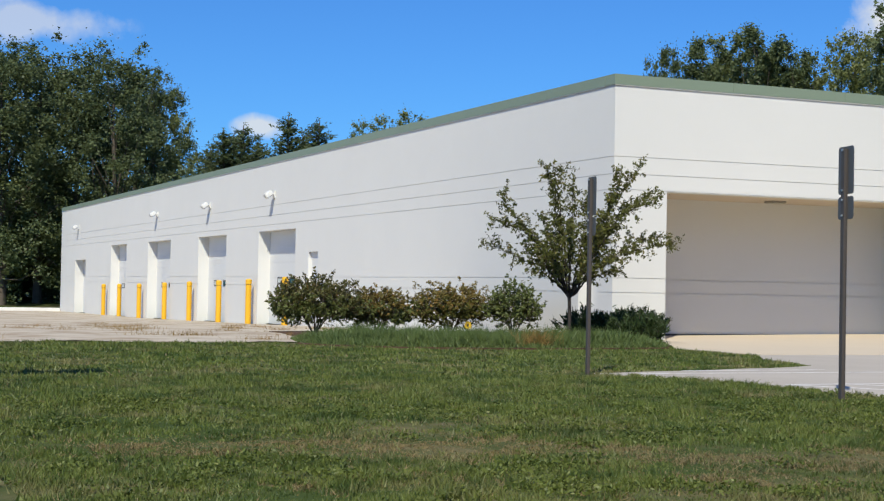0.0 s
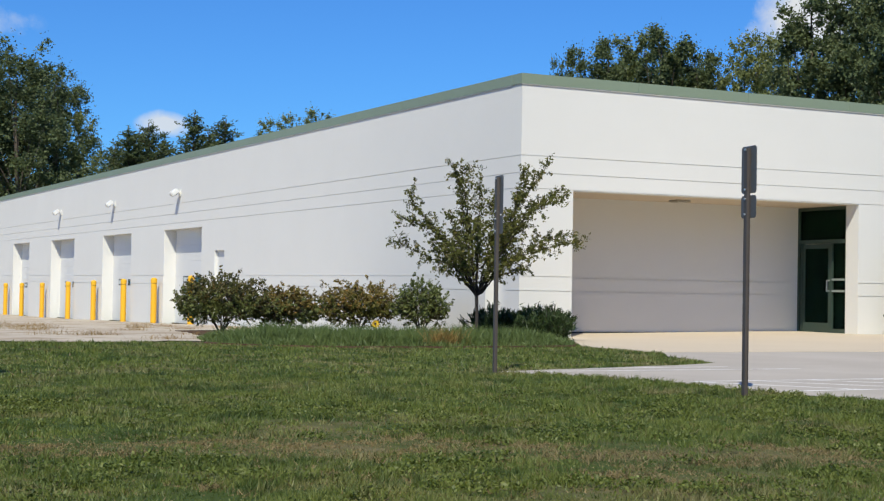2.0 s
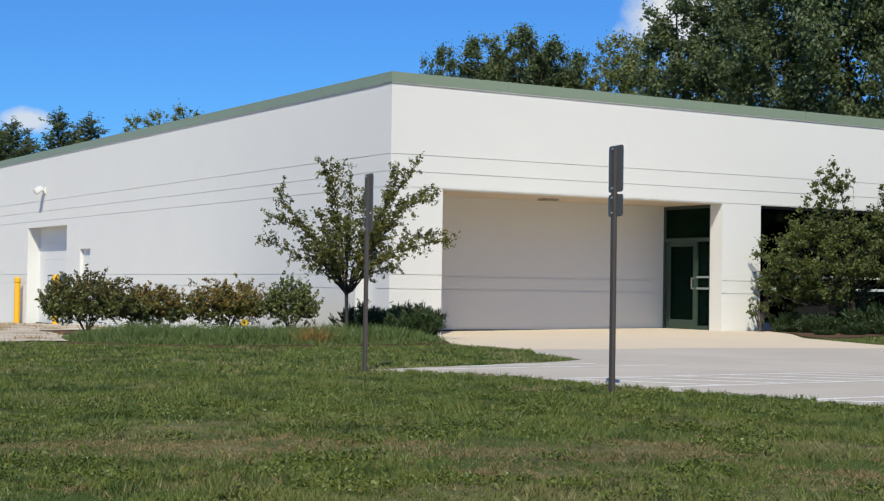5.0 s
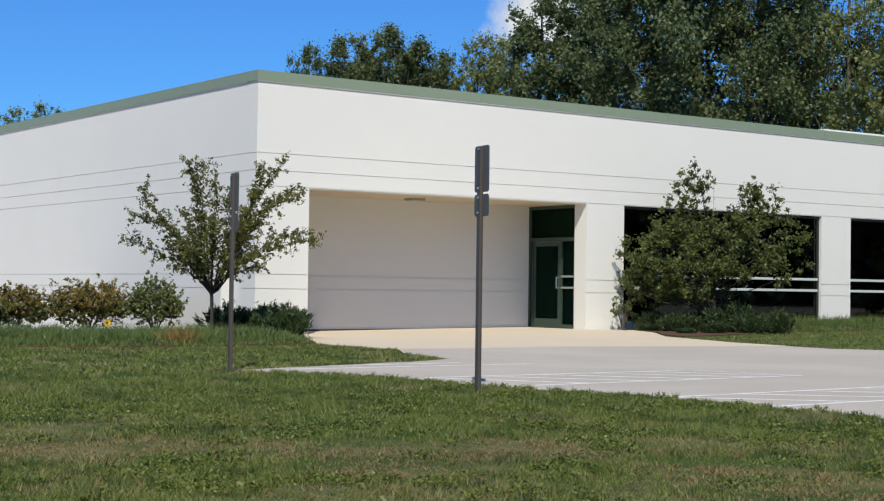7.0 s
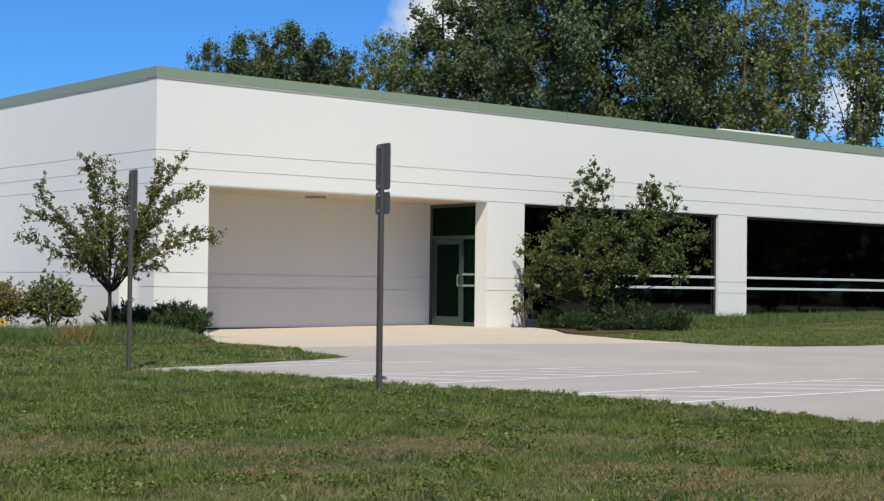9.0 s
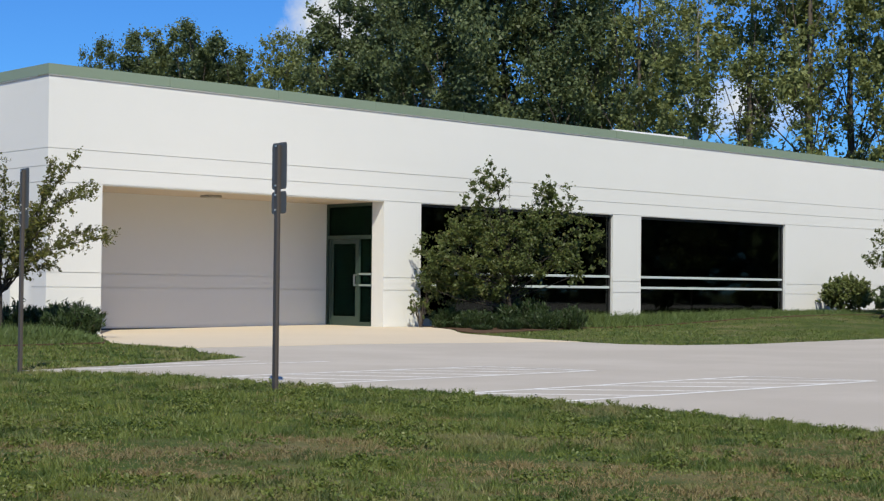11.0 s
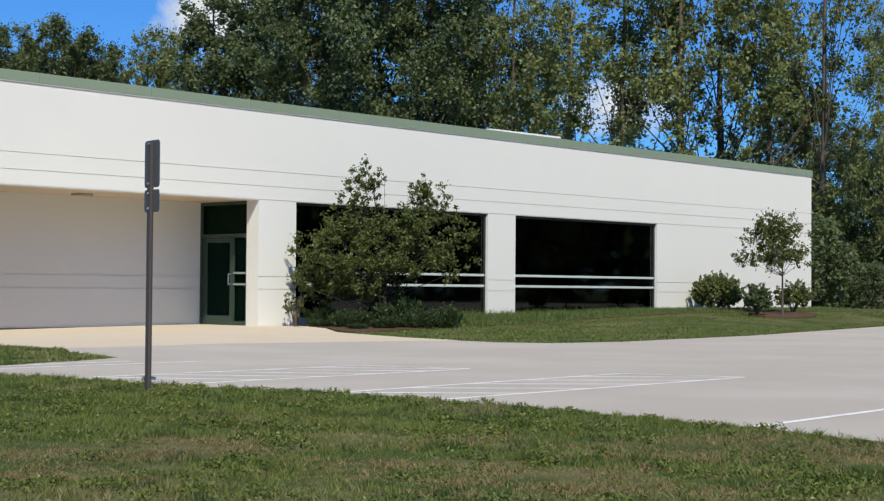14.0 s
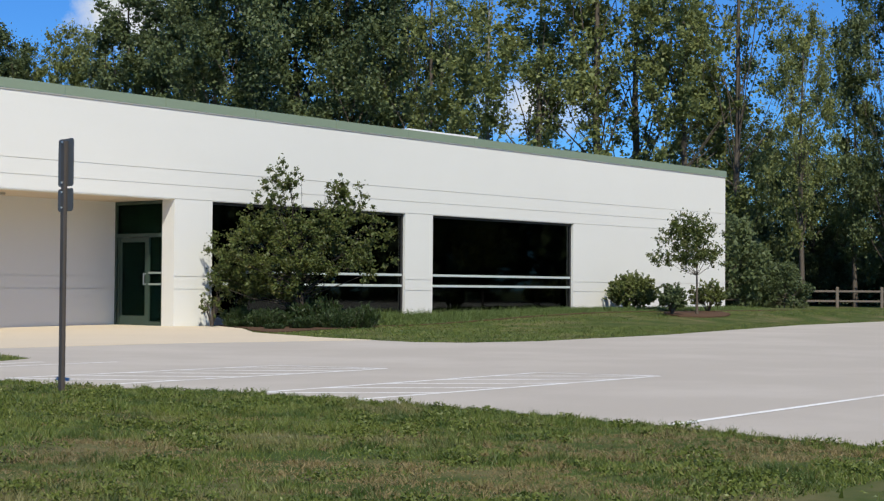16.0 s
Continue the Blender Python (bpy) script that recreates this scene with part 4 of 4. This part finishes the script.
# stand-in tree just out of view, added only for its shadow on the lawn
YOUNG_LIMBS = [(0.5 * math.sin(i * 2.1), (0.3 * math.cos(i * 2.1), 2.4), (0.85 * math.cos(i * 2.1), 2.5 + 0.16 * (i % 5))) for i in range(16)]
young = limb_tree(55, 2.1, 0.035, YOUNG_LIMBS, 0.075, M_LEAF_CRAB2, M_BARK, "unseen slender tree added to cast a small lawn shadow", per=30)
settle(young, 0.75, 15.3, 0)


def lobed(seed, n, lobes, r_lump):
    """Lumps filling several lobes, each a centre and its three half axes."""
    rng = np.random.default_rng(seed)
    res = []
    for i in range(n):
        c, axes = lobes[i % len(lobes)]
        d = rng.normal(size=3)
        d *= rng.uniform(0.25, 1.12) / np.linalg.norm(d)
        res.append((tuple(np.array(c) + d * np.array(axes)), r_lump * rng.uniform(0.55, 1.35)))
    return res


LOBES = [((-0.62, 0, 3.1), (0.72, 0.6, 0.85)), ((-0.55, 0, 3.80), (0.50, 0.4, 0.50)), ((1.12, 0, 2.85), (0.95, 0.65, 0.65)), ((0.92, 0, 3.42), (0.55, 0.45, 0.48)), ((-1.3, -0.2, 1.95), (1.05, 1.1, 0.72)), ((1.3, -0.1, 1.95), (1.0, 1.1, 0.85)),
         ((0.0, -0.3, 2.15), (1.35, 1.1, 0.78)), ((-0.7, -0.1, 1.35), (1.35, 0.9, 0.55)), ((-1.0, 0.1, 2.65), (0.6, 0.5, 0.5)), ((-1.65, -0.2, 1.45), (0.75, 0.7, 0.7)), ((-1.0, 0.2, 0.95), (1.1, 0.6, 0.4)), ((0.2, 0.0, 2.7), (1.0, 0.7, 0.45)), ((0.2, -0.4, 1.6), (1.8, 0.8, 0.5))]
crab_big = grow("crabapple_tree", 21, 3.6, 0.5, 0.085, [((c[0] * 1.05 + 0.05, c[1], c[2]), r * (1.0 if c[2] < 2.75 else 0.62)) for c, r in lobed(22, 620, LOBES, 0.19)], 54, 0.082, M_LEAF_CRAB2, M_DARKBARK, "broad dense crabapple tree before the dark window", "tree", "small garden trees", trunk_top=0.6, limb=0.3, twigs=1, soft=0.5, every=8)
settle(crab_big, 28.75, 29.0, -43)
crab_far = grow("crabapple_tree", 31, 3.2, 1.25, 0.05, lobed(32, 270, [((-0.25, 0, 2.3), (1.15, 1.15, 0.75)), ((-0.25, 0, 1.85), (1.2, 1.2, 0.40)), ((-0.2, 0, 2.75), (0.75, 0.75, 0.5))], 0.16), 30, 0.088, M_LEAF_CRAB2, M_BARK, "small round crabapple tree at the building's end", "tree", "small garden trees", trunk_top=0.7, lean=0.006, limb=0.35, twigs=1, soft=0.55, every=11)
settle(crab_far, 44.3, 26.75, -59)


def shrub(seed, w, h, mat, label, leaf=0.066, tips=None, n=430, per=15, layered=0.5, airy=0.35):
    """A bushy shrub: stems that fan out of the ground into leafy twigs. tips: the leaves of its upper new growth, if they differ."""
    rng = np.random.default_rng(seed)
    e = thing("shrub", (0, 0, 0), label, "shrub", "bed shrubs")
    d = rng.normal(size=(n, 3))
    d[:, 2] = np.abs(d[:, 2]) - 0.45
    d = unit(d)
    a = np.arctan2(d[:, 1], d[:, 0])
    ph = rng.random(4) * math.tau
    uneven = 1 + 0.10 * np.sin(2 * a + ph[0]) + 0.09 * np.sin(5 * a + ph[1] + 2 * d[:, 2]) + 0.07 * np.sin(9 * a + ph[2] - 5 * d[:, 2])
    r = rng.uniform(airy, 1.0, n) ** 0.7 * uneven * np.where(rng.random(n) < 0.10, rng.uniform(1.05, 1.22, n), 1.0)
    p = d * r[:, None] * np.array([w / 2, w / 2, h * 0.55]) + np.array([0, 0, h * 0.45])
    low = np.clip(p[:, 2] / (0.42 * h), 0.25, 1)
    p[:, :2] *= (0.6 + 0.4 * low)[:, None]
    p[:, 2] = np.maximum(p[:, 2], rng.uniform(0.08, 0.3, n))
    ways = unit(d * np.array([1, 1, layered]) + np.array([0, 0, 0.3]) + rng.normal(size=(n, 3)) * 0.35)
    length = rng.uniform(0.10, 0.24, n) * (w / 1.8)
    feet = p - ways * length[:, None] * 0.6
    stems = []
    for i in range(9):
        b = i * 2.4
        top = np.array([0.26 * w * math.cos(b), 0.26 * w * math.sin(b), h * (0.38 + 0.12 * (i % 3))])
        stems.append(top)
    paths = [[(np.array([0.05 * t[0], 0.05 * t[1], -0.03]), 0.018), (t * np.array([0.45, 0.45, 0.5]), 0.014), (t, 0.009)] for t in stems]
    for f, way, l in zip(feet[::2], ways[::2], length[::2]):
        near_stem = min(stems, key=lambda t: float(((t - f) ** 2).sum()))
        paths.append([(near_stem * 0.75, 0.006), (f, 0.004), (f + way * l, 0.002)])
    v, fc = tubes(paths, 4)
    raw_mesh("stem", v, fc, M_BARK, e)
    young_growth = (p[:, 2] > h * 0.55 + 0.12 * h * rng.normal(size=n)) if tips else np.zeros(n, bool)
    for name, pick, m in (("foliage", ~young_growth, mat), ("new_growth", young_growth, tips)):
        if pick.any():
            v, fc = sprays(rng, feet[pick], ways[pick], length[pick], per, leaf, 0.045, 0.9, 0.6)
            ob = raw_mesh(name, v, fc, m, e)
            if tips and name == "new_growth":
                ob["label"] = "bronze and rust coloured young leaves"
    return e


settle(shrub(101, 2.08, 1.36, M_LEAF_SHRUB, "rounded green shrub with bronze tips in the corner bed", tips=M_LEAF_BRONZE, n=1050, airy=0.55), 11.6, 36.0, 10)
settle(shrub(111, 1.62, 1.10, M_LEAF_SHRUB, "low shrub with rust-coloured tips in the corner bed", tips=M_LEAF_RUST, n=720, airy=0.55), 13.3, 36.2, 50)
settle(shrub(121, 1.86, 1.24, M_LEAF_CRAB, "spreading shrub with orange and green leaves", tips=M_LEAF_RUST, n=760, layered=0.2, airy=0.5), 15.02, 35.9, 130)
settle(shrub(135, 1.46, 1.30, M_LEAF_SHRUB, "upright green shrub near the building corner", n=480, layered=1.2, airy=0.3), 15.55, 33.4, 200)
settle(shrub(141, 1.76, 1.25, M_LEAF_SHRUB, "broad clipped green shrub before the end wall", 0.085, n=900, layered=1.0, airy=0.5), 45.35, 29.9, 0)
settle(shrub(151, 0.82, 1.02, M_LEAF_DARK, "small dark shrub beside the end tree", 0.08, n=330, layered=1.3, airy=0.25), 42.75, 26.7, 60)
settle(shrub(161, 1.15, 1.05, M_LEAF_SHRUB, "low olive shrub beside the end tree", 0.08, n=360, layered=1.2, airy=0.25), 46.4, 27.6, 120)
settle(shrub(171, 0.75, 1.25, M_LEAF_CRAB2, "thin straggly shrub against the entrance pier", 0.07, n=60, per=11, layered=1.5, airy=0.1), 26.85, 30.2, 0)


def juniper(seed, w, h, label):
    """A low spreading juniper of upswept sprays."""
    rng = np.random.default_rng(seed)
    e = thing("juniper", (0, 0, 0), label, "juniper", "junipers")
    paths, quads = [], []
    for i in range(46):
        a, k = i * 2.4, rng.random() ** 0.6
        foot = np.array([0.25 * w * k * math.cos(a), 0.25 * w * k * math.sin(a), 0.02])
        tip = np.array([0.5 * w * k * math.cos(a), 0.5 * w * k * math.sin(a), h * (1.05 - 0.45 * k) * rng.uniform(0.75, 1.1)])
        paths.append([(foot, 0.012), (tip, 0.004)])
        for j in range(90):
            t = rng.uniform(0.15, 1.0)
            p = foot + (tip - foot) * t + rng.normal(size=3) * 0.075 * (1.2 - t * 0.8)
            d = (tip - foot) / np.linalg.norm(tip - foot) + rng.normal(size=3) * 0.55
            d *= 0.075 / np.linalg.norm(d)
            s = np.cross(d, rng.normal(size=3))
            s *= 0.013 / (np.linalg.norm(s) + 1e-9)
            quads += [p - d, p + s, p + d, p - s]
    v, f = tubes(paths, 4)
    raw_mesh("stem", v, f, M_BARK, e)
    raw_mesh("foliage", np.array(quads), np.arange(len(quads)).reshape(-1, 4), M_LEAF_JUN, e)
    return e


jun = settle(juniper(5, 1.5, 0.72, "low dark green spreading juniper in the corner bed"), 15.0, 28.6)
place(jun, 15.75, 27.9, 90, 1.0)
place(jun, 15.3, 27.2, 200, 0.9)
place(jun, 16.05, 29.3, 150, 0.95)
for i, (x, y, s) in enumerate(((27.2, 29.6, 0.75), (27.9, 29.1, 0.9), (28.9, 28.5, 0.95), (29.7, 28.7, 0.75), (28.5, 29.8, 1.1), (29.4, 28.0, 0.65), (27.8, 30.2, 1.0), (29.6, 29.6, 0.9), (30.6, 28.9, 0.5), (28.3, 28.1, 0.75), (27.4, 28.9, 0.7), (29.5, 27.5, 0.6), (26.4, 27.5, 0.55), (27.3, 27.5, 0.6), (28.4, 27.4, 0.6))):
    place(jun, x, y, i * 77, s * (0.75 + 0.2 * (i * 7 % 3)), 0.55 + 0.22 * (i * 5 % 4))


def blades(name, rng, x, y, height, width, mat, lean=0.5):
    n = len(x)
    h = height * rng.uniform(0.5, 1.35, n)
    a = rng.random(n) * math.tau
    b = rng.random(n) * math.tau
    z = land(x, y)
    l = lean * h * rng.random(n)
    w = width * rng.uniform(0.7, 1.3, n) / 2
    base = np.stack([x, y, z], 1)
    side = np.stack([np.cos(a) * w, np.sin(a) * w, np.zeros(n)], 1)
    tip = base + np.stack([np.cos(b) * l, np.sin(b) * l, h], 1)
    v = np.stack([base - side, base + side, tip], 1).reshape(-1, 3)
    ob = raw_mesh(name, v, np.arange(3 * n).reshape(-1, 3), mat)
    return ob


def waves(x, y, seed, size):
    """A smooth uneven field between about -1 and 1."""
    rng = np.random.default_rng(seed)
    s = np.zeros_like(x)
    for _ in range(9):
        k, a, p = rng.uniform(0.6, 2.4) / size, rng.random() * math.tau, rng.random() * math.tau
        s += np.cos(math.tau * k * (x * math.cos(a) + y * math.sin(a)) + p)
    return s / 3.2


def lawn_mask(x, y):
    hard = inside(LOT, x, y) | inside(APRON, x, y) | inside(BED_W, x, y) | inside(BED_E, x, y) | inside(BED_RING, x, y) | ((y > 26.9) & (x < 8.6)) | ((x > 8) & (x < 17) & (y > 25.5))
    return ~hard


# thin, dry places in the lawn: plan position and radius
BARE = [(3.6, 9.3, 0.8), (4.2, 10.3, 0.35), (5.0, 8.2, 0.5), (6.04, 8.05, 0.3), (6.05, 7.45, 0.4), (6.15, 6.15, 0.45), (8.7, 5.05, 0.8), (6.3, 5.0, 0.6), (7.9, 5.8, 0.35), (4.75, 7.1, 0.4), (2.1, 9.5, 0.6)]


def bare(x, y):
    return np.clip(sum(np.exp(-((x - a) ** 2 + (y - b) ** 2) / r ** 2) for a, b, r in BARE) * 1.5 * (1 + 0.6 * waves(x, y, 41, 0.3)), 0, 1)


rng = np.random.default_rng(77)
# stretches of the plan: west, east, south, north, blades, their height and width
for x0, x1, y0, y1, n, h, w in ((1.0, 10.2, 3.6, 9.6, 340000, 0.032, 0.0062), (0.0, 10.4, 9.6, 16.4, 210000, 0.032, 0.009), (-3.0, 16.0, 16.4, 28.0, 200000, 0.030, 0.018),
                                 (-22.0, 9.4, -16.0, 3.6, 26000, 0.034, 0.022), (-22.0, 1.0, 3.6, 9.6, 11000, 0.034, 0.022), (-22.0, -3.0, 9.6, 27.0, 18000, 0.034, 0.022)):
    x, y = rng.uniform(x0, x1, n), rng.uniform(y0, y1, n)
    thin = waves(x, y, 3, 1.6) + 0.6 * waves(x, y, 4, 0.35)
    keep = lawn_mask(x, y) & (rng.random(n) > np.clip((thin - 0.35) * 1.3 + 0.5 * bare(x, y), 0, 0.72))
    x, y, thin = x[keep], y[keep], thin[keep]
    clump = 0.75 + 0.65 * waves(x, y, 5, 0.30) + 0.55 * waves(x, y, 6, 1.0)
    tall = h * np.clip(clump, 0.3, 2.3) * (1 - 0.45 * bare(x, y))
    dry = rng.random(len(x)) < np.clip(1.6 * (0.5 * waves(x, y, 31, 1.1) + 0.6 * waves(x, y, 32, 0.35) + 2.3 * bare(x, y) - 0.60), 0.04, 0.95) * (0.25 if y0 > 9 else 1)
    tagged(blades("lawn_grass", rng, x[~dry], y[~dry], tall[~dry], w, M_GRASS, 1.1), "short uneven green lawn grass", "grass", kind="stuff")
    tagged(blades("dry_grass", rng, x[dry], y[dry], tall[dry] * 0.8, w, M_DRY, 2.0), "patches of dry brown lawn grass", "grass", kind="stuff")
# broad weeds and clover in low clumps among the grass
cx, cy = rng.uniform(0.8, 10.2, 1300), 3.8 + 9.2 * rng.random(1300) ** 1.3
keep = lawn_mask(cx, cy) & (bare(cx, cy) < 0.35) & (waves(cx, cy, 8, 1.4) + 0.6 * rng.normal(size=1300) > -0.1)
cx, cy = cx[keep], cy[keep]
size = rng.uniform(0.035, 0.15, len(cx))
k = np.repeat(np.arange(len(cx)), (50 + 4200 * size ** 2).astype(int))
off = rng.normal(size=(len(k), 2)) * 0.5
x, y = cx[k] + off[:, 0] * size[k] * 1.5, cy[k] + off[:, 1] * size[k]
lift = (0.02 + 0.34 * size[k] * np.exp(-(off ** 2).sum(1) * 1.5)) * rng.uniform(0.4, 1.1, len(k))
keep = lawn_mask(x, y)
c = np.stack([x, y, land(x, y) + lift], 1)[keep]
v, f = leaves(rng, c, np.full(len(c), 0.012), np.ones(len(c), int), 0.025, 0.5, 0.5)
tagged(raw_mesh("lawn_weeds", v, f, M_WEED), "low clumps of broad-leaved weeds and clover in the lawn", "weeds", kind="stuff")
# longer tufts along the lawn's paved edge
EDGE = [(9.0, 16.2), (9.55, 14.6), (9.7, 12.6), (10.1, 10.8), (10.0, 8.4), (9.7, 6.2), (9.4, 5.0), (9.1, 2.0)]
ex, ey = [], []
for (x0, y0), (x1, y1) in zip(EDGE, EDGE[1:]):
    n = int(2600 * math.hypot(x1 - x0, y1 - y0))
    k = rng.random(n)
    ex.append(x0 + (x1 - x0) * k + rng.normal(size=n) * 0.07)
    ey.append(y0 + (y1 - y0) * k + rng.normal(size=n) * 0.07)
ex, ey = np.concatenate(ex), np.concatenate(ey)
keep = waves(ex, ey, 14, 0.5) > -0.2
ex, ey = ex[keep], ey[keep]
tagged(blades("edge_grass", rng, ex, ey, 0.034 * np.clip(0.6 + 0.8 * waves(ex, ey, 15, 0.3), 0.3, 2.2), 0.007, M_GRASS, 1.1), "ragged grass tufts along the asphalt edge", "grass", kind="stuff")
x, y = rng.uniform(22, 60, 90000), rng.uniform(18, 31, 90000)
keep = lawn_mask(x, y) & (y < 29)
tagged(blades("lawn_grass", rng, x[keep], y[keep], 0.032, 0.022, M_GRASS, 1.6), "mown strip of lawn before the windows", "grass", kind="stuff")
# weeds in the cracks of the drive
x0, y0 = rng.uniform(2, 15, 46), rng.uniform(27.5, 54, 46)
k = rng.integers(0, 46, 4200)
x, y = x0[k] + rng.normal(size=4200) * 0.22, y0[k] + rng.normal(size=4200) * 0.10
keep = ~inside(BED_W, x, y)
tagged(blades("drive_weeds", rng, x[keep], y[keep], 0.12, 0.010, M_STRAW, 1.3), "dry weeds growing in the drive's cracks", "weeds", kind="stuff")

# groundcover in the beds
def rim(poly, x, y):
    """Distance of points to a plan outline."""
    best = np.full(len(x), 1e9)
    for (x0, y0), (x1, y1) in zip(poly, poly[1:] + poly[:1]):
        k = np.clip(((x - x0) * (x1 - x0) + (y - y0) * (y1 - y0)) / ((x1 - x0) ** 2 + (y1 - y0) ** 2), 0, 1)
        best = np.minimum(best, np.hypot(x - x0 - k * (x1 - x0), y - y0 - k * (y1 - y0)))
    return best


def cover(poly, n, height, width, seed, label, far=1.0):
    x, y = rng.uniform(min(p[0] for p in poly), max(p[0] for p in poly), n), rng.uniform(min(p[1] for p in poly), max(p[1] for p in poly), n)
    keep = inside(poly, x, y) & (rim(poly, x, y) + 0.12 * waves(x, y, seed + 2, 0.5) > 0.04)
    x, y = x[keep], y[keep]
    top = height * np.clip(0.8 + 0.30 * waves(x, y, seed, 0.9) + 0.25 * waves(x, y, seed + 1, 0.3), 0.25, 1.4) * np.clip(0.3 + 0.9 * rim(poly, x, y), 0, 1) * np.interp(x, [31, 42], [1, far])
    return tagged(blades("groundcover", rng, x, y, top, width, M_COVER, 1.0), label, "groundcover", kind="stuff")


cover([(8.05, 25.7), (8.6, 24.15), (9.85, 23.5), (11.8, 23.42), (14.1, 23.95), (15.05, 25.6), (14.9, 27.2), (12.5, 27.4), (10.2, 29.0), (9.0, 29.4)], 170000, 0.23, 0.022, 21, "thick low green groundcover in the corner bed")
cover([(29.2, 30.7), (29.8, 28.5), (31.5, 28.2), (38, 28.6), (46, 28.1), (53, 28.4), (53.2, 30.7)], 150000, 0.32, 0.028, 23, "thick low green groundcover under the windows", 0.42)

# rail fence beyond the lawn
fence = thing("rail_fence", (81.4, 42.9, float(land(81.4, 42.9))), "weathered wooden rail fence at the wood's edge", "fence")
for i in range(5):
    part("post", boxed(i * 2.4 - 0.08, i * 2.4 + 0.08, -0.08, 0.08, -0.1, 1.15, bevel=0.02), M_WOOD, fence)
    if i < 4:
        for z in (0.35, 0.9):
            part("rail", boxed(i * 2.4 + 0.082, i * 2.4 + 2.318, -0.04, 0.04, z - 0.06, z + 0.06, bevel=0.015), M_WOOD, fence)
fence.rotation_euler.z = radians(-65)

# flowers and a dry tuft in the corner bed
daisy = thing("flower", (11.45, 26.55, 0.04), "single yellow flower standing in the groundcover", "flower")
part("stalk", tube(bmesh.new(), (0, 0, 0), (0, 0, 0.25), 0.006, 0.005, 6), M_COVER, daisy)
petals = bmesh.new()
for i in range(9):
    a = math.tau * i / 9
    u, w = Vector((math.cos(a), -0.35, math.sin(a))), Vector((-math.sin(a), 0, math.cos(a))) * 0.022
    petals.faces.new([petals.verts.new(Vector((0, 0, 0.27)) + p) for p in (u * 0.015, u * 0.05 + w, u * 0.085, u * 0.05 - w)])
part("petals", petals, M_FLOWER, daisy, "ring of yellow petals")
part("eye", tube(bmesh.new(), (0, -0.012, 0.27), (0, -0.03, 0.27), 0.022, 0.016, 8), M_MULCH, daisy, "brown flower centre")
n = 420
x, y = 11.55 + rng.normal(size=n) * 0.16, 23.9 + rng.normal(size=n) * 0.10
tuft = blades("dry_grass_tuft", rng, x, y, 0.30, 0.012, M_STRAW, 1.2)
tagged(tuft, "dry orange ornamental grass tuft in the bed", "grass tuft")
